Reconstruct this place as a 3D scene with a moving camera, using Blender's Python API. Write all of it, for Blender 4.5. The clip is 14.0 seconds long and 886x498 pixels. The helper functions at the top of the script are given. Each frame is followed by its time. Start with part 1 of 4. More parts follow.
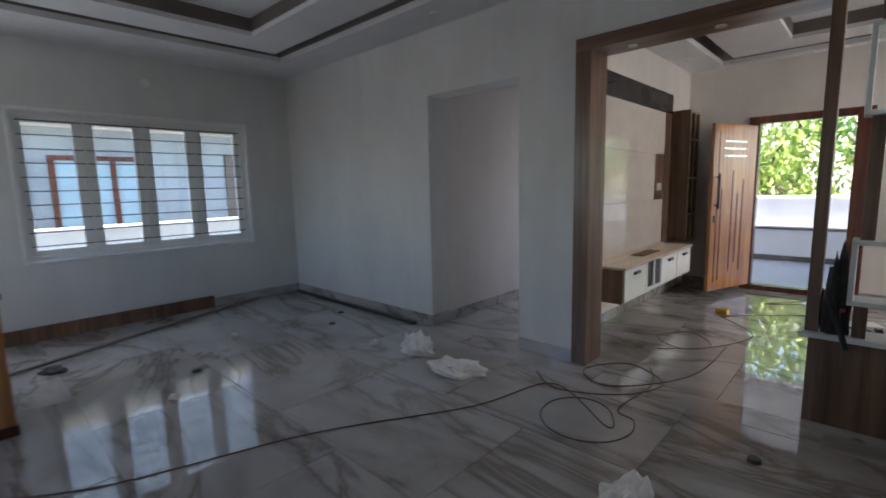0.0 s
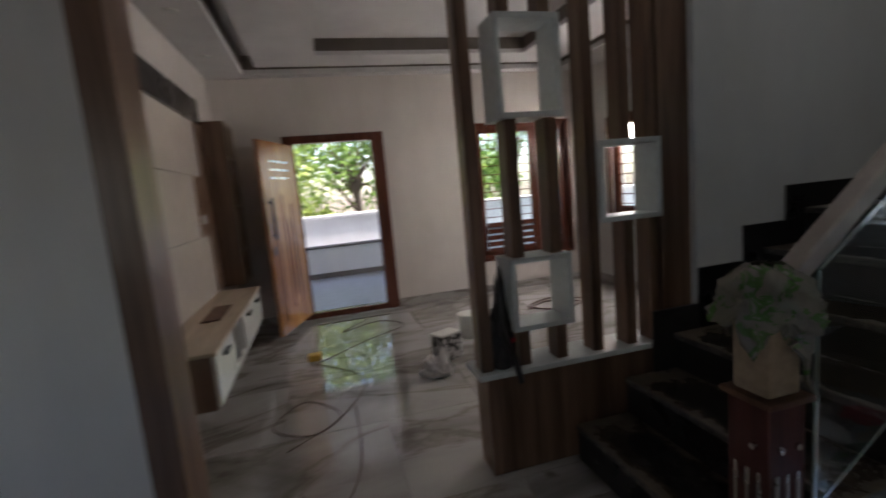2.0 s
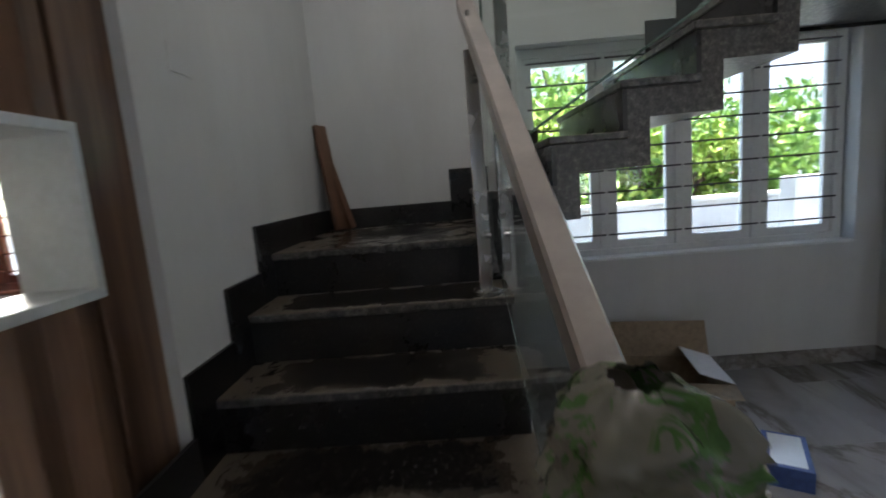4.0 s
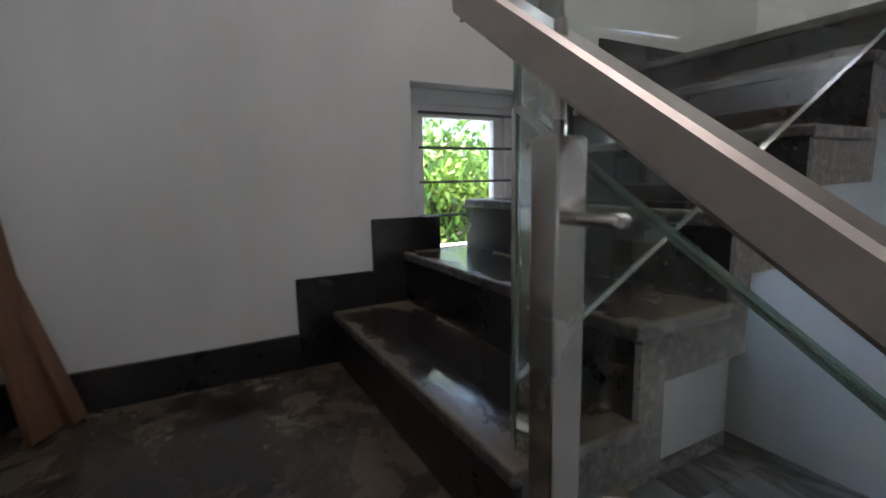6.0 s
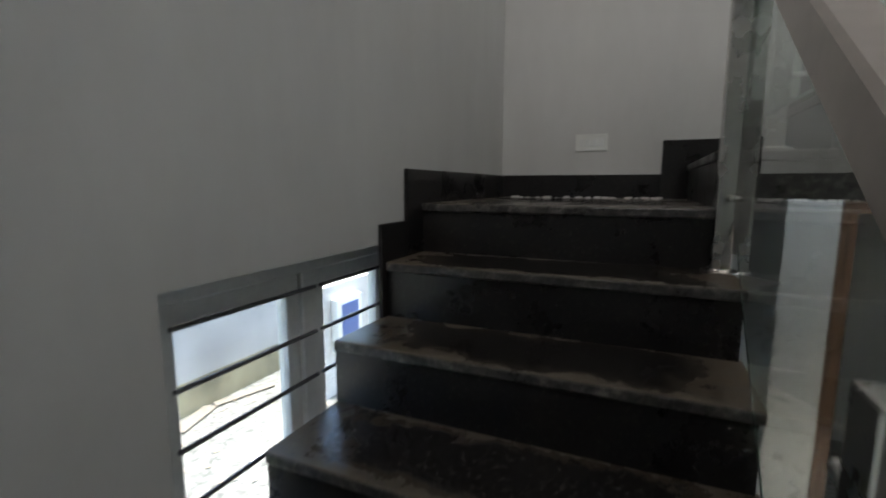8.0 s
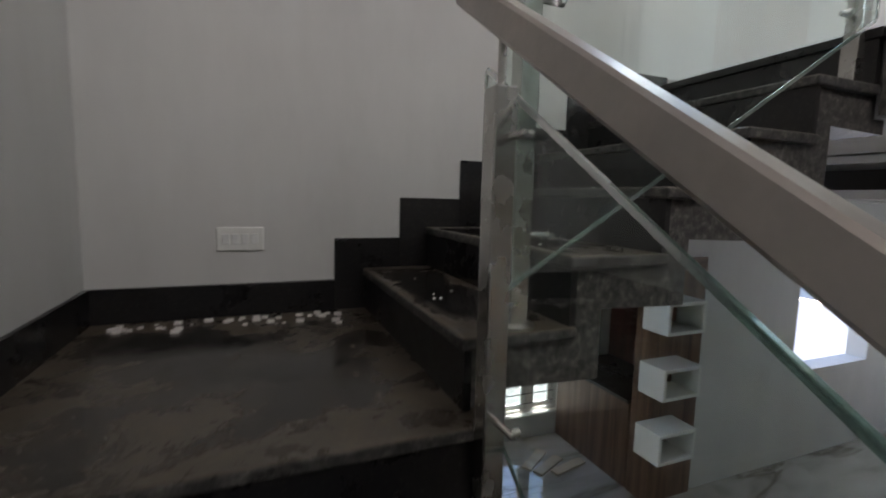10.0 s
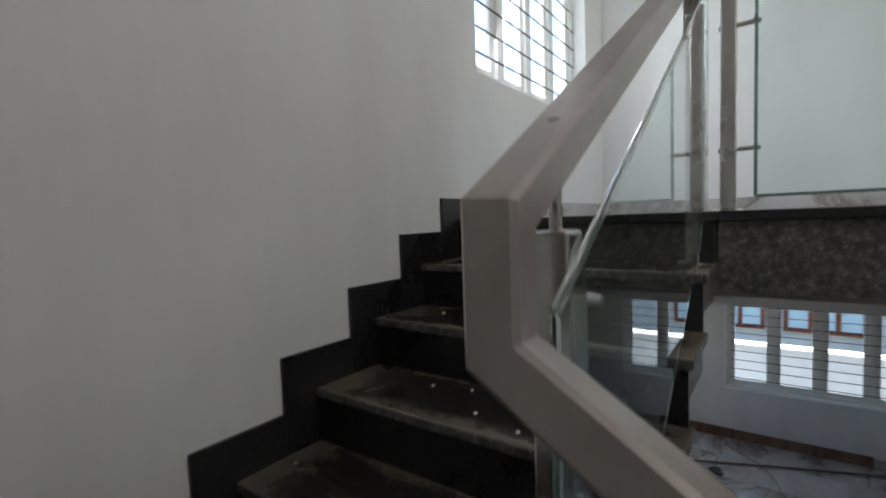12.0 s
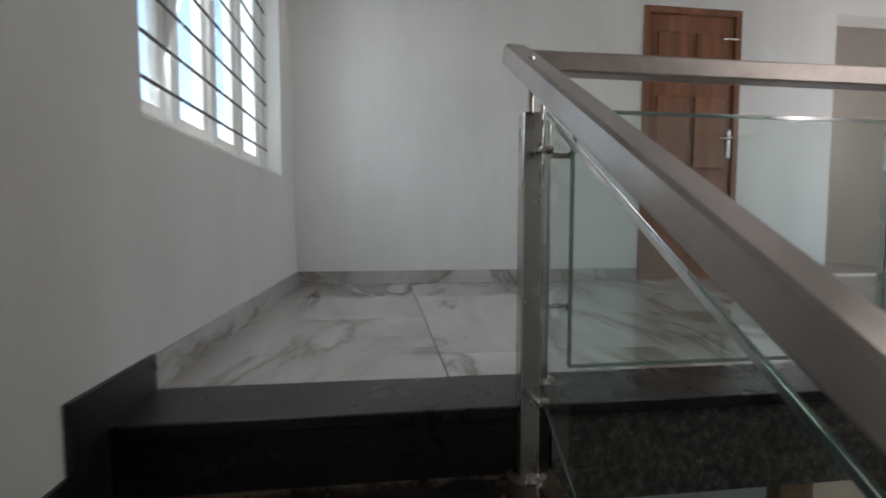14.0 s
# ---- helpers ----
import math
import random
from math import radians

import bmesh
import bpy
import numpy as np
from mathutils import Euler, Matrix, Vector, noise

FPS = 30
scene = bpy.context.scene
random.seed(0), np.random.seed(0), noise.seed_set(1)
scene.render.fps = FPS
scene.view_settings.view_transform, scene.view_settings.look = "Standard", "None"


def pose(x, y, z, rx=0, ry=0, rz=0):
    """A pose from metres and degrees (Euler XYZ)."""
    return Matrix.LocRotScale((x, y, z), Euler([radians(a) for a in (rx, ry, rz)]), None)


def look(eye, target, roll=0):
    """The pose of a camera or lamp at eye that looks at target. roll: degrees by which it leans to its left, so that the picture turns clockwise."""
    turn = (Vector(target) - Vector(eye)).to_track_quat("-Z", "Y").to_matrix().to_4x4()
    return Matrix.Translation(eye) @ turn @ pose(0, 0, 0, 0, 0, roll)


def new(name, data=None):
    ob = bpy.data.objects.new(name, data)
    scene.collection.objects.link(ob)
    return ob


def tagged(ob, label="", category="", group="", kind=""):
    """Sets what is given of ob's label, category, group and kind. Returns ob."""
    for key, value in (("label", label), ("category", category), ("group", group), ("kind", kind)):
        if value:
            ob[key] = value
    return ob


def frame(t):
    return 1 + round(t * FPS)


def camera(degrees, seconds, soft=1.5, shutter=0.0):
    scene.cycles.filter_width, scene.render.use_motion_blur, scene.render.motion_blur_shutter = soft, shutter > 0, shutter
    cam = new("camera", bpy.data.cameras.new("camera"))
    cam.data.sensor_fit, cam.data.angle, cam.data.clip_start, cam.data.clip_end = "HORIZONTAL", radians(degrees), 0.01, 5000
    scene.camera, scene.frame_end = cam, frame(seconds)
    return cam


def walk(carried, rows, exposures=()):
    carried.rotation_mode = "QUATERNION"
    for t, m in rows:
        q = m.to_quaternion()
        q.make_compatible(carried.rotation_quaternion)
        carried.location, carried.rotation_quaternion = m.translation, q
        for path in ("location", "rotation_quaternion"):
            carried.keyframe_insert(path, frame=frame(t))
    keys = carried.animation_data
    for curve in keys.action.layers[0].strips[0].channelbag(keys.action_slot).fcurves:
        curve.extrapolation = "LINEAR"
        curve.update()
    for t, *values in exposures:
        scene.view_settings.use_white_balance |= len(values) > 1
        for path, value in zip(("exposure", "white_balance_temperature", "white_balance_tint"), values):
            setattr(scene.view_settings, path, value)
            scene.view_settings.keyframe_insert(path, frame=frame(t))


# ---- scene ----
cam = camera(88.0, 14.0, 1.7, 0.4)
PATH = [
    (0, (0.477, -0.095, 1.316), (-0.884, 1.345, 1.046), -1.3),
    (0.5, (0.285, 0.254, 1.317), (-0.897, 1.842, 1.038), -2.2),
    (1, (0.045, 0.505, 1.307), (-0.715, 2.335, 1.033), -3.3),
    (1.5, (-0.217, 0.777, 1.369), (-0.426, 2.75, 1.118), -4.8),
    (2, (-0.374, 1.112, 1.345), (0.123, 3.031, 1.08), -5.2),
    (2.5, (-0.365, 1.444, 1.309), (0.814, 3.036, 1.034), -4.6),
    (3, (-0.201, 1.788, 1.305), (1.445, 2.875, 0.976), -3.7),
    (3.5, (0.041, 2.082, 1.276), (1.956, 2.56, 0.954), -3.9),
    (3.7, (0.101, 2.129, 1.279), (2.056, 2.425, 0.979), -4.3),
    (5.8, (1.377, 2.45, 1.665), (3.151, 1.585, 1.344), -1.6),
    (6, (1.464, 2.469, 1.698), (3.203, 1.529, 1.398), -1.1),
    (6.5, (1.667, 2.471, 1.866), (3.263, 1.301, 1.576), 0.1),
    (7, (1.879, 2.381, 2.008), (3.266, 0.968, 1.728), 0.1),
    (7.5, (2.086, 2.34, 2.094), (3.212, 0.709, 1.825), -0.6),
    (8, (2.222, 2.281, 2.236), (3.017, 0.466, 1.961), 0.1),
    (8.5, (2.349, 2.128, 2.362), (2.764, 0.192, 2.08), 0.5),
    (9, (2.441, 1.986, 2.401), (2.452, -0.001, 2.17), -0.2),
    (9.2, (2.453, 1.891, 2.44), (2.279, -0.086, 2.19), 0.7),
    (11.3, (2.411, 1.017, 2.968), (1.074, -0.465, 2.846), -2.5),
    (11.5, (2.416, 0.935, 3.015), (0.992, -0.465, 2.896), -2.4),
    (12, (2.394, 0.82, 3.194), (0.775, -0.348, 3.069), -2.0),
    (12.5, (2.264, 0.603, 3.35), (0.483, -0.296, 3.215), -1.5),
    (13, (2.137, 0.436, 3.449), (0.221, -0.129, 3.34), -0.4),
    (13.5, (1.991, 0.347, 3.617), (0.0, 0.197, 3.504), 0.5),
    (14, (1.718, 0.257, 3.643), (-0.263, 0.51, 3.522), 0.1),
]
walk(cam, [(t, look(eye, target, roll)) for t, eye, target, roll in PATH],
     exposures=[(0, 2.7, 6450, 17), (0.5, 2.6, 6550, 17), (1.0, 2.3, 6800, 20), (1.5, 2.3, 7100, 22), (2.0, 1.9, 6850, 19), (2.5, 1.7, 6800, 18), (3.0, 1.6, 6700, 17), (3.5, 3.15, 7200, 9), (3.8, 3.2, 6800, 15), (6.0, 3.4, 6750, 21), (6.5, 3.3, 6650, 20), (7.0, 2.85, 6850, 17), (7.5, 2.65, 6900, 14), (8.5, 2.5, 6500, 14), (9.0, 2.6, 6750, 18), (11.5, 2.6, 6650, 16), (12.0, 2.4, 6600, 14), (12.5, 1.95, 6700, 15), (13, 1.85, 6700, 15), (13.5, 1.75, 6700, 15), (14, 1.7, 6750, 15)])

# ---- light ----
world = bpy.data.worlds.new("world")
scene.world = world
world.use_nodes = True
wn = world.node_tree.nodes
sky = wn.new("ShaderNodeTexSky")
sky.sky_type, sky.sun_disc = "NISHITA", False
sky.sun_elevation, sky.sun_rotation = radians(84), radians(191)
world.node_tree.links.new(sky.outputs["Color"], wn["Background"].inputs["Color"])
wn["Background"].inputs["Strength"].default_value = 0.15


def sun_lamp():
    d = bpy.data.lights.new("sun", "SUN")
    d.energy, d.angle, d.color = 4.2, radians(6), (1.0, 0.96, 0.9)
    ob = new("sun", d)
    ob.matrix_world = look((0, 0, 20), (0.3, 1.2, 20 - 12))


def sky_light(name, w, h, m, watts, color):
    """A lamp that stands in for daylight through an opening, seen or added."""
    d = bpy.data.lights.new(name, "AREA")
    d.shape, d.size, d.size_y, d.energy, d.color = "RECTANGLE", w, h, watts, color
    new(name, d).matrix_world = m


sun_lamp()
# Added lamp in an invented, unseen opening to brighten the hall and stairs.
sky_light("daylight_balcony_door", 1.7, 1.9, look((-0.4, 5.26, 4.3), (0.0, 0, 3.4)), 6, (1.0, 0.97, 0.95))
# Added opening out of view, set north as the rail's shadow suggests.
sky_light("daylight_high_stair_window", 1.6, 1.2, look((1.8, 3.05, 4.9), (2.0, -0.36, 2.7)), 5, (1.0, 0.97, 0.95))
sky_light("daylight_living_side_window", 1.15, 0.3, look((3.19, 5.33, 1.8), (0, 5.1, 0.9)), 17, (1.0, 0.95, 0.9))
sky_light("daylight_hall_window", 1.5, 1.1, look((-0.4, -0.6, 4.6), (-1.5, 1.2, 4.0)), 6, (0.86, 0.93, 1.0))
sky_light("daylight_dining_window", 1.0, 1.25, look((-5.28, -0.615, 1.4), (0, 0.6, 0.9)), 2.4, (0.96, 0.98, 1.0))
# Fill lamp in an invented, unseen hole, brightening the dining walls and slats.
sky_light("daylight_dining_side_window", 1.3, 1.1, look((-3.2, -1.34, 1.5), (-2.2, 2.9, 1.5)), 0.25, (1.0, 0.98, 0.97))
# Added lamp at an unseen window, to make the upper room bright.
sky_light("daylight_upper_room_window", 1.3, 1.1, look((-4.44, 4.5, 4.7), (-1.6, 4.3, 4.2)), 4, (1.0, 0.95, 0.9))
# Fill lamp added out of view to lift the dark passage wall.
sky_light("daylight_passage_end", 0.8, 1.9, look((-2.05, 5.05, 1.1), (-2.1, 3, 1.0)), 0.16, (1.0, 0.93, 0.9))

# ---- materials ----
from functools import partial


def mat(name, build, rough=0.5, metal=0.0, **more):
    m = bpy.data.materials.new(name)
    m.use_nodes = True
    nt = m.node_tree
    b = nt.nodes["Principled BSDF"]
    b.inputs["Roughness"].default_value, b.inputs["Metallic"].default_value = rough, metal
    for key, value in more.items():
        b.inputs[key.replace("_", " ")].default_value = value
    if isinstance(build, tuple):
        b.inputs["Base Color"].default_value = (*build, 1)
    else:
        build(nt, b)
    return m


def link(nt, a, b):
    nt.links.new(a, b)


def coords(nt, scale=(1, 1, 1), rot=(0, 0, 0), shift=False, space="Object"):
    tc, mp = nt.nodes.new("ShaderNodeTexCoord"), nt.nodes.new("ShaderNodeMapping")
    mp.inputs["Scale"].default_value, mp.inputs["Rotation"].default_value = scale, rot
    link(nt, tc.outputs[space], mp.inputs["Vector"])
    if shift:
        oi, ml = nt.nodes.new("ShaderNodeObjectInfo"), nt.nodes.new("ShaderNodeMath")
        ml.operation, ml.inputs[1].default_value = "MULTIPLY", 37.0
        link(nt, oi.outputs["Random"], ml.inputs[0])
        link(nt, ml.outputs[0], mp.inputs["Location"])
    return mp.outputs["Vector"]


def noise_tex(nt, vec, scale, detail=4.0, rough=0.55, dist=0.0):
    n = nt.nodes.new("ShaderNodeTexNoise")
    n.inputs["Scale"].default_value, n.inputs["Detail"].default_value = scale, detail
    n.inputs["Roughness"].default_value, n.inputs["Distortion"].default_value = rough, dist
    link(nt, vec, n.inputs["Vector"])
    return n.outputs["Fac"]


def ramp(nt, fac, *stops):
    r = nt.nodes.new("ShaderNodeValToRGB")
    e = r.color_ramp.elements
    while len(e) < len(stops):
        e.new(0.5)
    for el, (p, c) in zip(e, stops):
        el.position, el.color = p, (*c, 1)
    link(nt, fac, r.inputs["Fac"])
    return r.outputs["Color"]


def mix(nt, a, b, fac, mode="MIX"):
    n = nt.nodes.new("ShaderNodeMix")
    n.data_type, n.blend_type = "RGBA", mode
    for sock, v in ((n.inputs[6], a), (n.inputs[7], b)):
        if isinstance(v, tuple):
            sock.default_value = (*v, 1)
        else:
            link(nt, v, sock)
    if isinstance(fac, float):
        n.inputs[0].default_value = fac
    else:
        link(nt, fac, n.inputs[0])
    return n.outputs[2]


def bump(nt, b, h, strength=0.2, dist=0.01):
    n = nt.nodes.new("ShaderNodeBump")
    n.inputs["Strength"].default_value, n.inputs["Distance"].default_value = strength, dist
    link(nt, h, n.inputs["Height"])
    link(nt, n.outputs["Normal"], b.inputs["Normal"])


def grey(v):
    return (v, v, v)


def plaster(base, dirt=0.06):
    def go(nt, b):
        v = coords(nt)
        big, fine = noise_tex(nt, v, 0.9, 5), noise_tex(nt, v, 60, 3)
        dark = tuple(c * (1 - dirt * 2) for c in base)
        c = ramp(nt, big, (0.3, dark), (0.65, base))
        smear = noise_tex(nt, coords(nt, (1.5, 1.5, 0.35)), 2.4, 6, 0.65)
        c = mix(nt, c, ramp(nt, smear, (0.35, grey(0.8)), (0.62, grey(1.0))), 0.35, "MULTIPLY")
        link(nt, c, b.inputs["Base Color"])
        bump(nt, b, fine, 0.08, 0.004)
    return go


def wood(dark, light, scale=1.0, axis=2, streak=14.0):
    def go(nt, b):
        st = [streak, streak, streak]
        st[axis] = 0.7
        v = coords(nt, tuple(s * scale for s in st), shift=True)
        g1, g2 = noise_tex(nt, v, 1.0, 6, 0.6, 0.4), noise_tex(nt, v, 6.0, 3, 0.5)
        c = ramp(nt, g1, (0.32, dark), (0.5, tuple((p + q) / 2 for p, q in zip(dark, light))), (0.68, light))
        c = mix(nt, c, ramp(nt, g2, (0.35, grey(0.72)), (0.6, grey(1.0))), 0.6, "MULTIPLY")
        link(nt, c, b.inputs["Base Color"])
        bump(nt, b, g2, 0.06, 0.002)
    return go


def marble(nt, b):
    flow = noise_tex(nt, coords(nt, (0.45, 1.0, 1), (0, 0, radians(20)), shift=True), 1.5, 5, 0.55, 1.6)
    base = ramp(nt, flow, (0.28, (0.25, 0.24, 0.225)), (0.45, (0.38, 0.37, 0.355)), (0.7, (0.47, 0.46, 0.45)))
    w = noise_tex(nt, coords(nt, (0.4, 1.15, 1), (0, 0, radians(16)), shift=True), 0.95, 7, 0.6, 1.3)
    vein = ramp(nt, w, (0.455, grey(1.0)), (0.492, (0.40, 0.35, 0.31)), (0.515, (0.8, 0.78, 0.75)), (0.56, grey(1.0)))
    c = mix(nt, base, vein, 0.8, "MULTIPLY")
    dust = noise_tex(nt, coords(nt), 3.0, 8, 0.7)
    c = mix(nt, c, (0.40, 0.37, 0.33), ramp(nt, dust, (0.5, grey(0.0)), (0.75, grey(0.35))))
    link(nt, c, b.inputs["Base Color"])
    link(nt, ramp(nt, dust, (0.45, grey(0.015)), (0.75, grey(0.06))), b.inputs["Roughness"])


def granite_black(border, nt, b):
    """Polished black granite: wiped in the middle, dusty along its borders by that much, with rough sawn edges."""
    v = coords(nt, shift=True)
    spots = noise_tex(nt, v, 70, 4, 0.7)
    c = ramp(nt, spots, (0.5, (0.008, 0.008, 0.009)), (0.66, (0.028, 0.027, 0.026)), (0.74, (0.09, 0.085, 0.078)))
    streak = noise_tex(nt, coords(nt, (1, 1, 1), (0, 0, 0.6), shift=True), 9, 6, 0.6, 2.2)
    c = mix(nt, c, (0.075, 0.075, 0.07), ramp(nt, streak, (0.485, grey(0.0)), (0.5, grey(0.18)), (0.515, grey(0.0))))
    gen = nt.nodes.new("ShaderNodeTexCoord")
    sep = nt.nodes.new("ShaderNodeSeparateXYZ")
    link(nt, gen.outputs["Generated"], sep.inputs[0])
    far = []
    for axis in (0, 1):
        m1, m2 = nt.nodes.new("ShaderNodeMath"), nt.nodes.new("ShaderNodeMath")
        m1.operation, m2.operation = "SUBTRACT", "ABSOLUTE"
        m1.inputs[1].default_value = 0.5
        link(nt, sep.outputs[axis], m1.inputs[0])
        link(nt, m1.outputs[0], m2.inputs[0])
        far.append(m2.outputs[0])
    edge = nt.nodes.new("ShaderNodeMath")
    edge.operation = "MAXIMUM"
    link(nt, far[0], edge.inputs[0])
    link(nt, far[1], edge.inputs[1])
    cloud = noise_tex(nt, v, 5.0, 8, 0.7, 0.4)
    add = nt.nodes.new("ShaderNodeMath")
    add.operation, add.inputs[1].default_value = "MULTIPLY_ADD", 0.75
    soft = nt.nodes.new("ShaderNodeMath")
    soft.operation = "MULTIPLY_ADD"
    soft.inputs[1].default_value, soft.inputs[2].default_value = border, (1 - border) * 0.4
    link(nt, edge.outputs[0], soft.inputs[0])
    link(nt, cloud, add.inputs[0])
    link(nt, soft.outputs[0], add.inputs[2])
    dust = add.outputs[0]
    c = mix(nt, c, (0.25, 0.2, 0.14), ramp(nt, dust, (0.66, grey(0.02)), (0.8, grey(0.25)), (0.95, grey(0.55))))
    g = nt.nodes.new("ShaderNodeNewGeometry")
    sn = nt.nodes.new("ShaderNodeSeparateXYZ")
    link(nt, g.outputs["Normal"], sn.inputs[0])
    rough_cut = ramp(nt, noise_tex(nt, v, 26, 5, 0.75), (0.4, (0.03, 0.03, 0.03)), (0.55, (0.085, 0.083, 0.078)), (0.7, (0.22, 0.21, 0.19)))
    c = mix(nt, rough_cut, c, ramp(nt, sn.outputs[2], (0.3, grey(0.0)), (0.75, grey(1.0))))
    link(nt, c, b.inputs["Base Color"])
    link(nt, ramp(nt, dust, (0.6, grey(0.07)), (0.8, grey(0.3)), (0.95, grey(0.55))), b.inputs["Roughness"])


def granite_clean(nt, b):
    v = coords(nt, shift=True)
    spots = noise_tex(nt, v, 70, 4, 0.7)
    c = ramp(nt, spots, (0.52, (0.008, 0.008, 0.009)), (0.66, (0.022, 0.021, 0.02)), (0.76, (0.08, 0.075, 0.07)))
    sm = noise_tex(nt, v, 2.5, 7, 0.7)
    c = mix(nt, c, (0.07, 0.06, 0.05), ramp(nt, sm, (0.52, grey(0.0)), (0.75, grey(0.3))))
    link(nt, c, b.inputs["Base Color"])
    link(nt, ramp(nt, sm, (0.4, grey(0.24)), (0.65, grey(0.45))), b.inputs["Roughness"])


def granite_grey(nt, b):
    v = coords(nt)
    s1, s2 = noise_tex(nt, v, 42, 5, 0.75), noise_tex(nt, v, 3, 4)
    c = ramp(nt, s1, (0.40, (0.04, 0.039, 0.038)), (0.55, (0.10, 0.097, 0.09)), (0.66, (0.2, 0.19, 0.175)), (0.74, (0.45, 0.43, 0.4)))
    c = mix(nt, c, ramp(nt, s2, (0.3, grey(0.75)), (0.7, grey(1.1))), 0.5, "MULTIPLY")
    link(nt, c, b.inputs["Base Color"])


def speckle(base, amount=0.15, scale=30.0):
    def go(nt, b):
        n = noise_tex(nt, coords(nt), scale, 5, 0.65)
        c = ramp(nt, n, (0.35, tuple(c * (1 - amount) for c in base)), (0.65, tuple(min(1, c * (1 + amount)) for c in base)))
        link(nt, c, b.inputs["Base Color"])
        bump(nt, b, n, 0.06, 0.003)
    return go


def brushed(base):
    def go(nt, b):
        n = noise_tex(nt, coords(nt), 7, 4, 0.6)
        link(nt, ramp(nt, n, (0.35, grey(0.14)), (0.7, grey(0.4))), b.inputs["Roughness"])
        link(nt, ramp(nt, n, (0.3, base), (0.75, tuple(v * 0.75 for v in base))), b.inputs["Base Color"])
    return go


def leaf_paint(dark, light):
    def go(nt, b):
        g = nt.nodes.new("ShaderNodeNewGeometry")
        link(nt, ramp(nt, g.outputs["Random Per Island"], (0.1, dark), (0.9, light)), b.inputs["Base Color"])
    return go


def plastic_print(nt, b):
    v = coords(nt)
    n = noise_tex(nt, v, 17, 4, 0.6, 0.8)
    c = ramp(nt, n, (0.52, (0.19, 0.187, 0.15)), (0.55, (0.06, 0.15, 0.035)), (0.62, (0.08, 0.19, 0.05)), (0.65, (0.22, 0.22, 0.19)))
    link(nt, c, b.inputs["Base Color"])


WHITE_WALL = mat("white_wall_paint", plaster((0.66, 0.67, 0.65)), 0.6)
CREAM_WALL = mat("cream_wall_paint", plaster((0.68, 0.64, 0.60)), 0.6)
CEIL = mat("ceiling_paint", plaster((0.70, 0.70, 0.70), 0.03), 0.7)
COVE = mat("cove_brown", plaster((0.16, 0.14, 0.12), 0.1), 0.6)
MARBLE = mat("marble_tile", marble, 0.04, Specular_IOR_Level=0.95)
MARBLE_SKIRT = mat("marble_skirting", marble, 0.2)
GROUT = mat("tile_grout", speckle((0.3, 0.29, 0.28)), 0.8)
GRAN_TREAD = mat("dusty_black_granite", partial(granite_black, 1.0), 0.3)
GRAN_LANDING = mat("dusty_black_granite_slab", partial(granite_black, 0.25), 0.3)
GRAN = mat("black_granite", granite_clean, 0.2)
GRAN_GREY = mat("grey_granite", granite_grey, 0.4)
WALNUT = mat("walnut_laminate", wood((0.07, 0.037, 0.022), (0.23, 0.135, 0.085), 1.0, 2), 0.32)
WALNUT_H = mat("walnut_laminate_across", wood((0.07, 0.037, 0.022), (0.23, 0.135, 0.085), 1.0, 0), 0.32)
TEAK = mat("polished_teak", wood((0.30, 0.12, 0.04), (0.52, 0.25, 0.09), 1.0, 2), 0.22)
FRAMEWOOD = mat("dark_red_wood", wood((0.07, 0.022, 0.014), (0.16, 0.055, 0.035), 1.0, 2), 0.25)
UPDOOR = mat("stained_brown_door_wood", wood((0.13, 0.045, 0.02), (0.27, 0.11, 0.05), 1.0, 2), 0.3)
OAK = mat("light_oak_laminate", wood((0.42, 0.33, 0.24), (0.6, 0.5, 0.39), 1.0, 1), 0.4)
PLY = mat("raw_plank_wood", wood((0.08, 0.037, 0.02), (0.17, 0.085, 0.045), 1.0, 2), 0.6)
WHITE_FRAME = mat("white_window_paint", speckle((0.74, 0.76, 0.74), 0.05), 0.35)
WHITE_GLOSS = mat("white_gloss_laminate", speckle((0.78, 0.8, 0.76), 0.03), 0.12)
GREY_LAM = mat("pale_grey_laminate", speckle((0.56, 0.60, 0.59), 0.06), 0.4)
CREAM_TILE = mat("cream_gloss_panel", speckle((0.62, 0.56, 0.5), 0.04, 6), 0.06)
DARKPANEL = mat("dark_marble_panel", granite_clean, 0.15)
STEEL = mat("polished_steel", brushed((0.62, 0.61, 0.58)), 0.2, 1.0)
IRON = mat("dark_window_bar", speckle((0.06, 0.06, 0.065), 0.2), 0.45)
RAILWRAP = mat("film_wrapped_handrail", speckle((0.42, 0.38, 0.35), 0.14, 5), 0.3, 0.6)
BLACK = mat("black_plastic", speckle((0.02, 0.02, 0.022), 0.3), 0.35)
GLASS = mat("clear_glass", (0.88, 0.96, 0.93), 0.0, 0.0, Transmission_Weight=1.0, IOR=1.45)
GLASS_EDGE = mat("green_glass_edge", (0.4, 0.56, 0.5), 0.1, 0.0, Transmission_Weight=0.8, IOR=1.45)
CARD = mat("brown_cardboard", speckle((0.33, 0.25, 0.17), 0.15), 0.8)
CARD_IN = mat("dark_cardboard", speckle((0.25, 0.17, 0.11), 0.15), 0.8)
FILM = mat("printed_plastic_film", plastic_print, 0.25, Transmission_Weight=0.25)
WHITE_BAG = mat("white_plastic_bag", speckle((0.72, 0.71, 0.68), 0.06), 0.4)
CABLE = mat("dark_red_cable", (0.10, 0.05, 0.045), 0.5)
YELLOW = mat("yellow_tape", speckle((0.6, 0.36, 0.05)), 0.5)
BLUEPRINT = mat("blue_packaging", speckle((0.05, 0.10, 0.28), 0.2), 0.4)
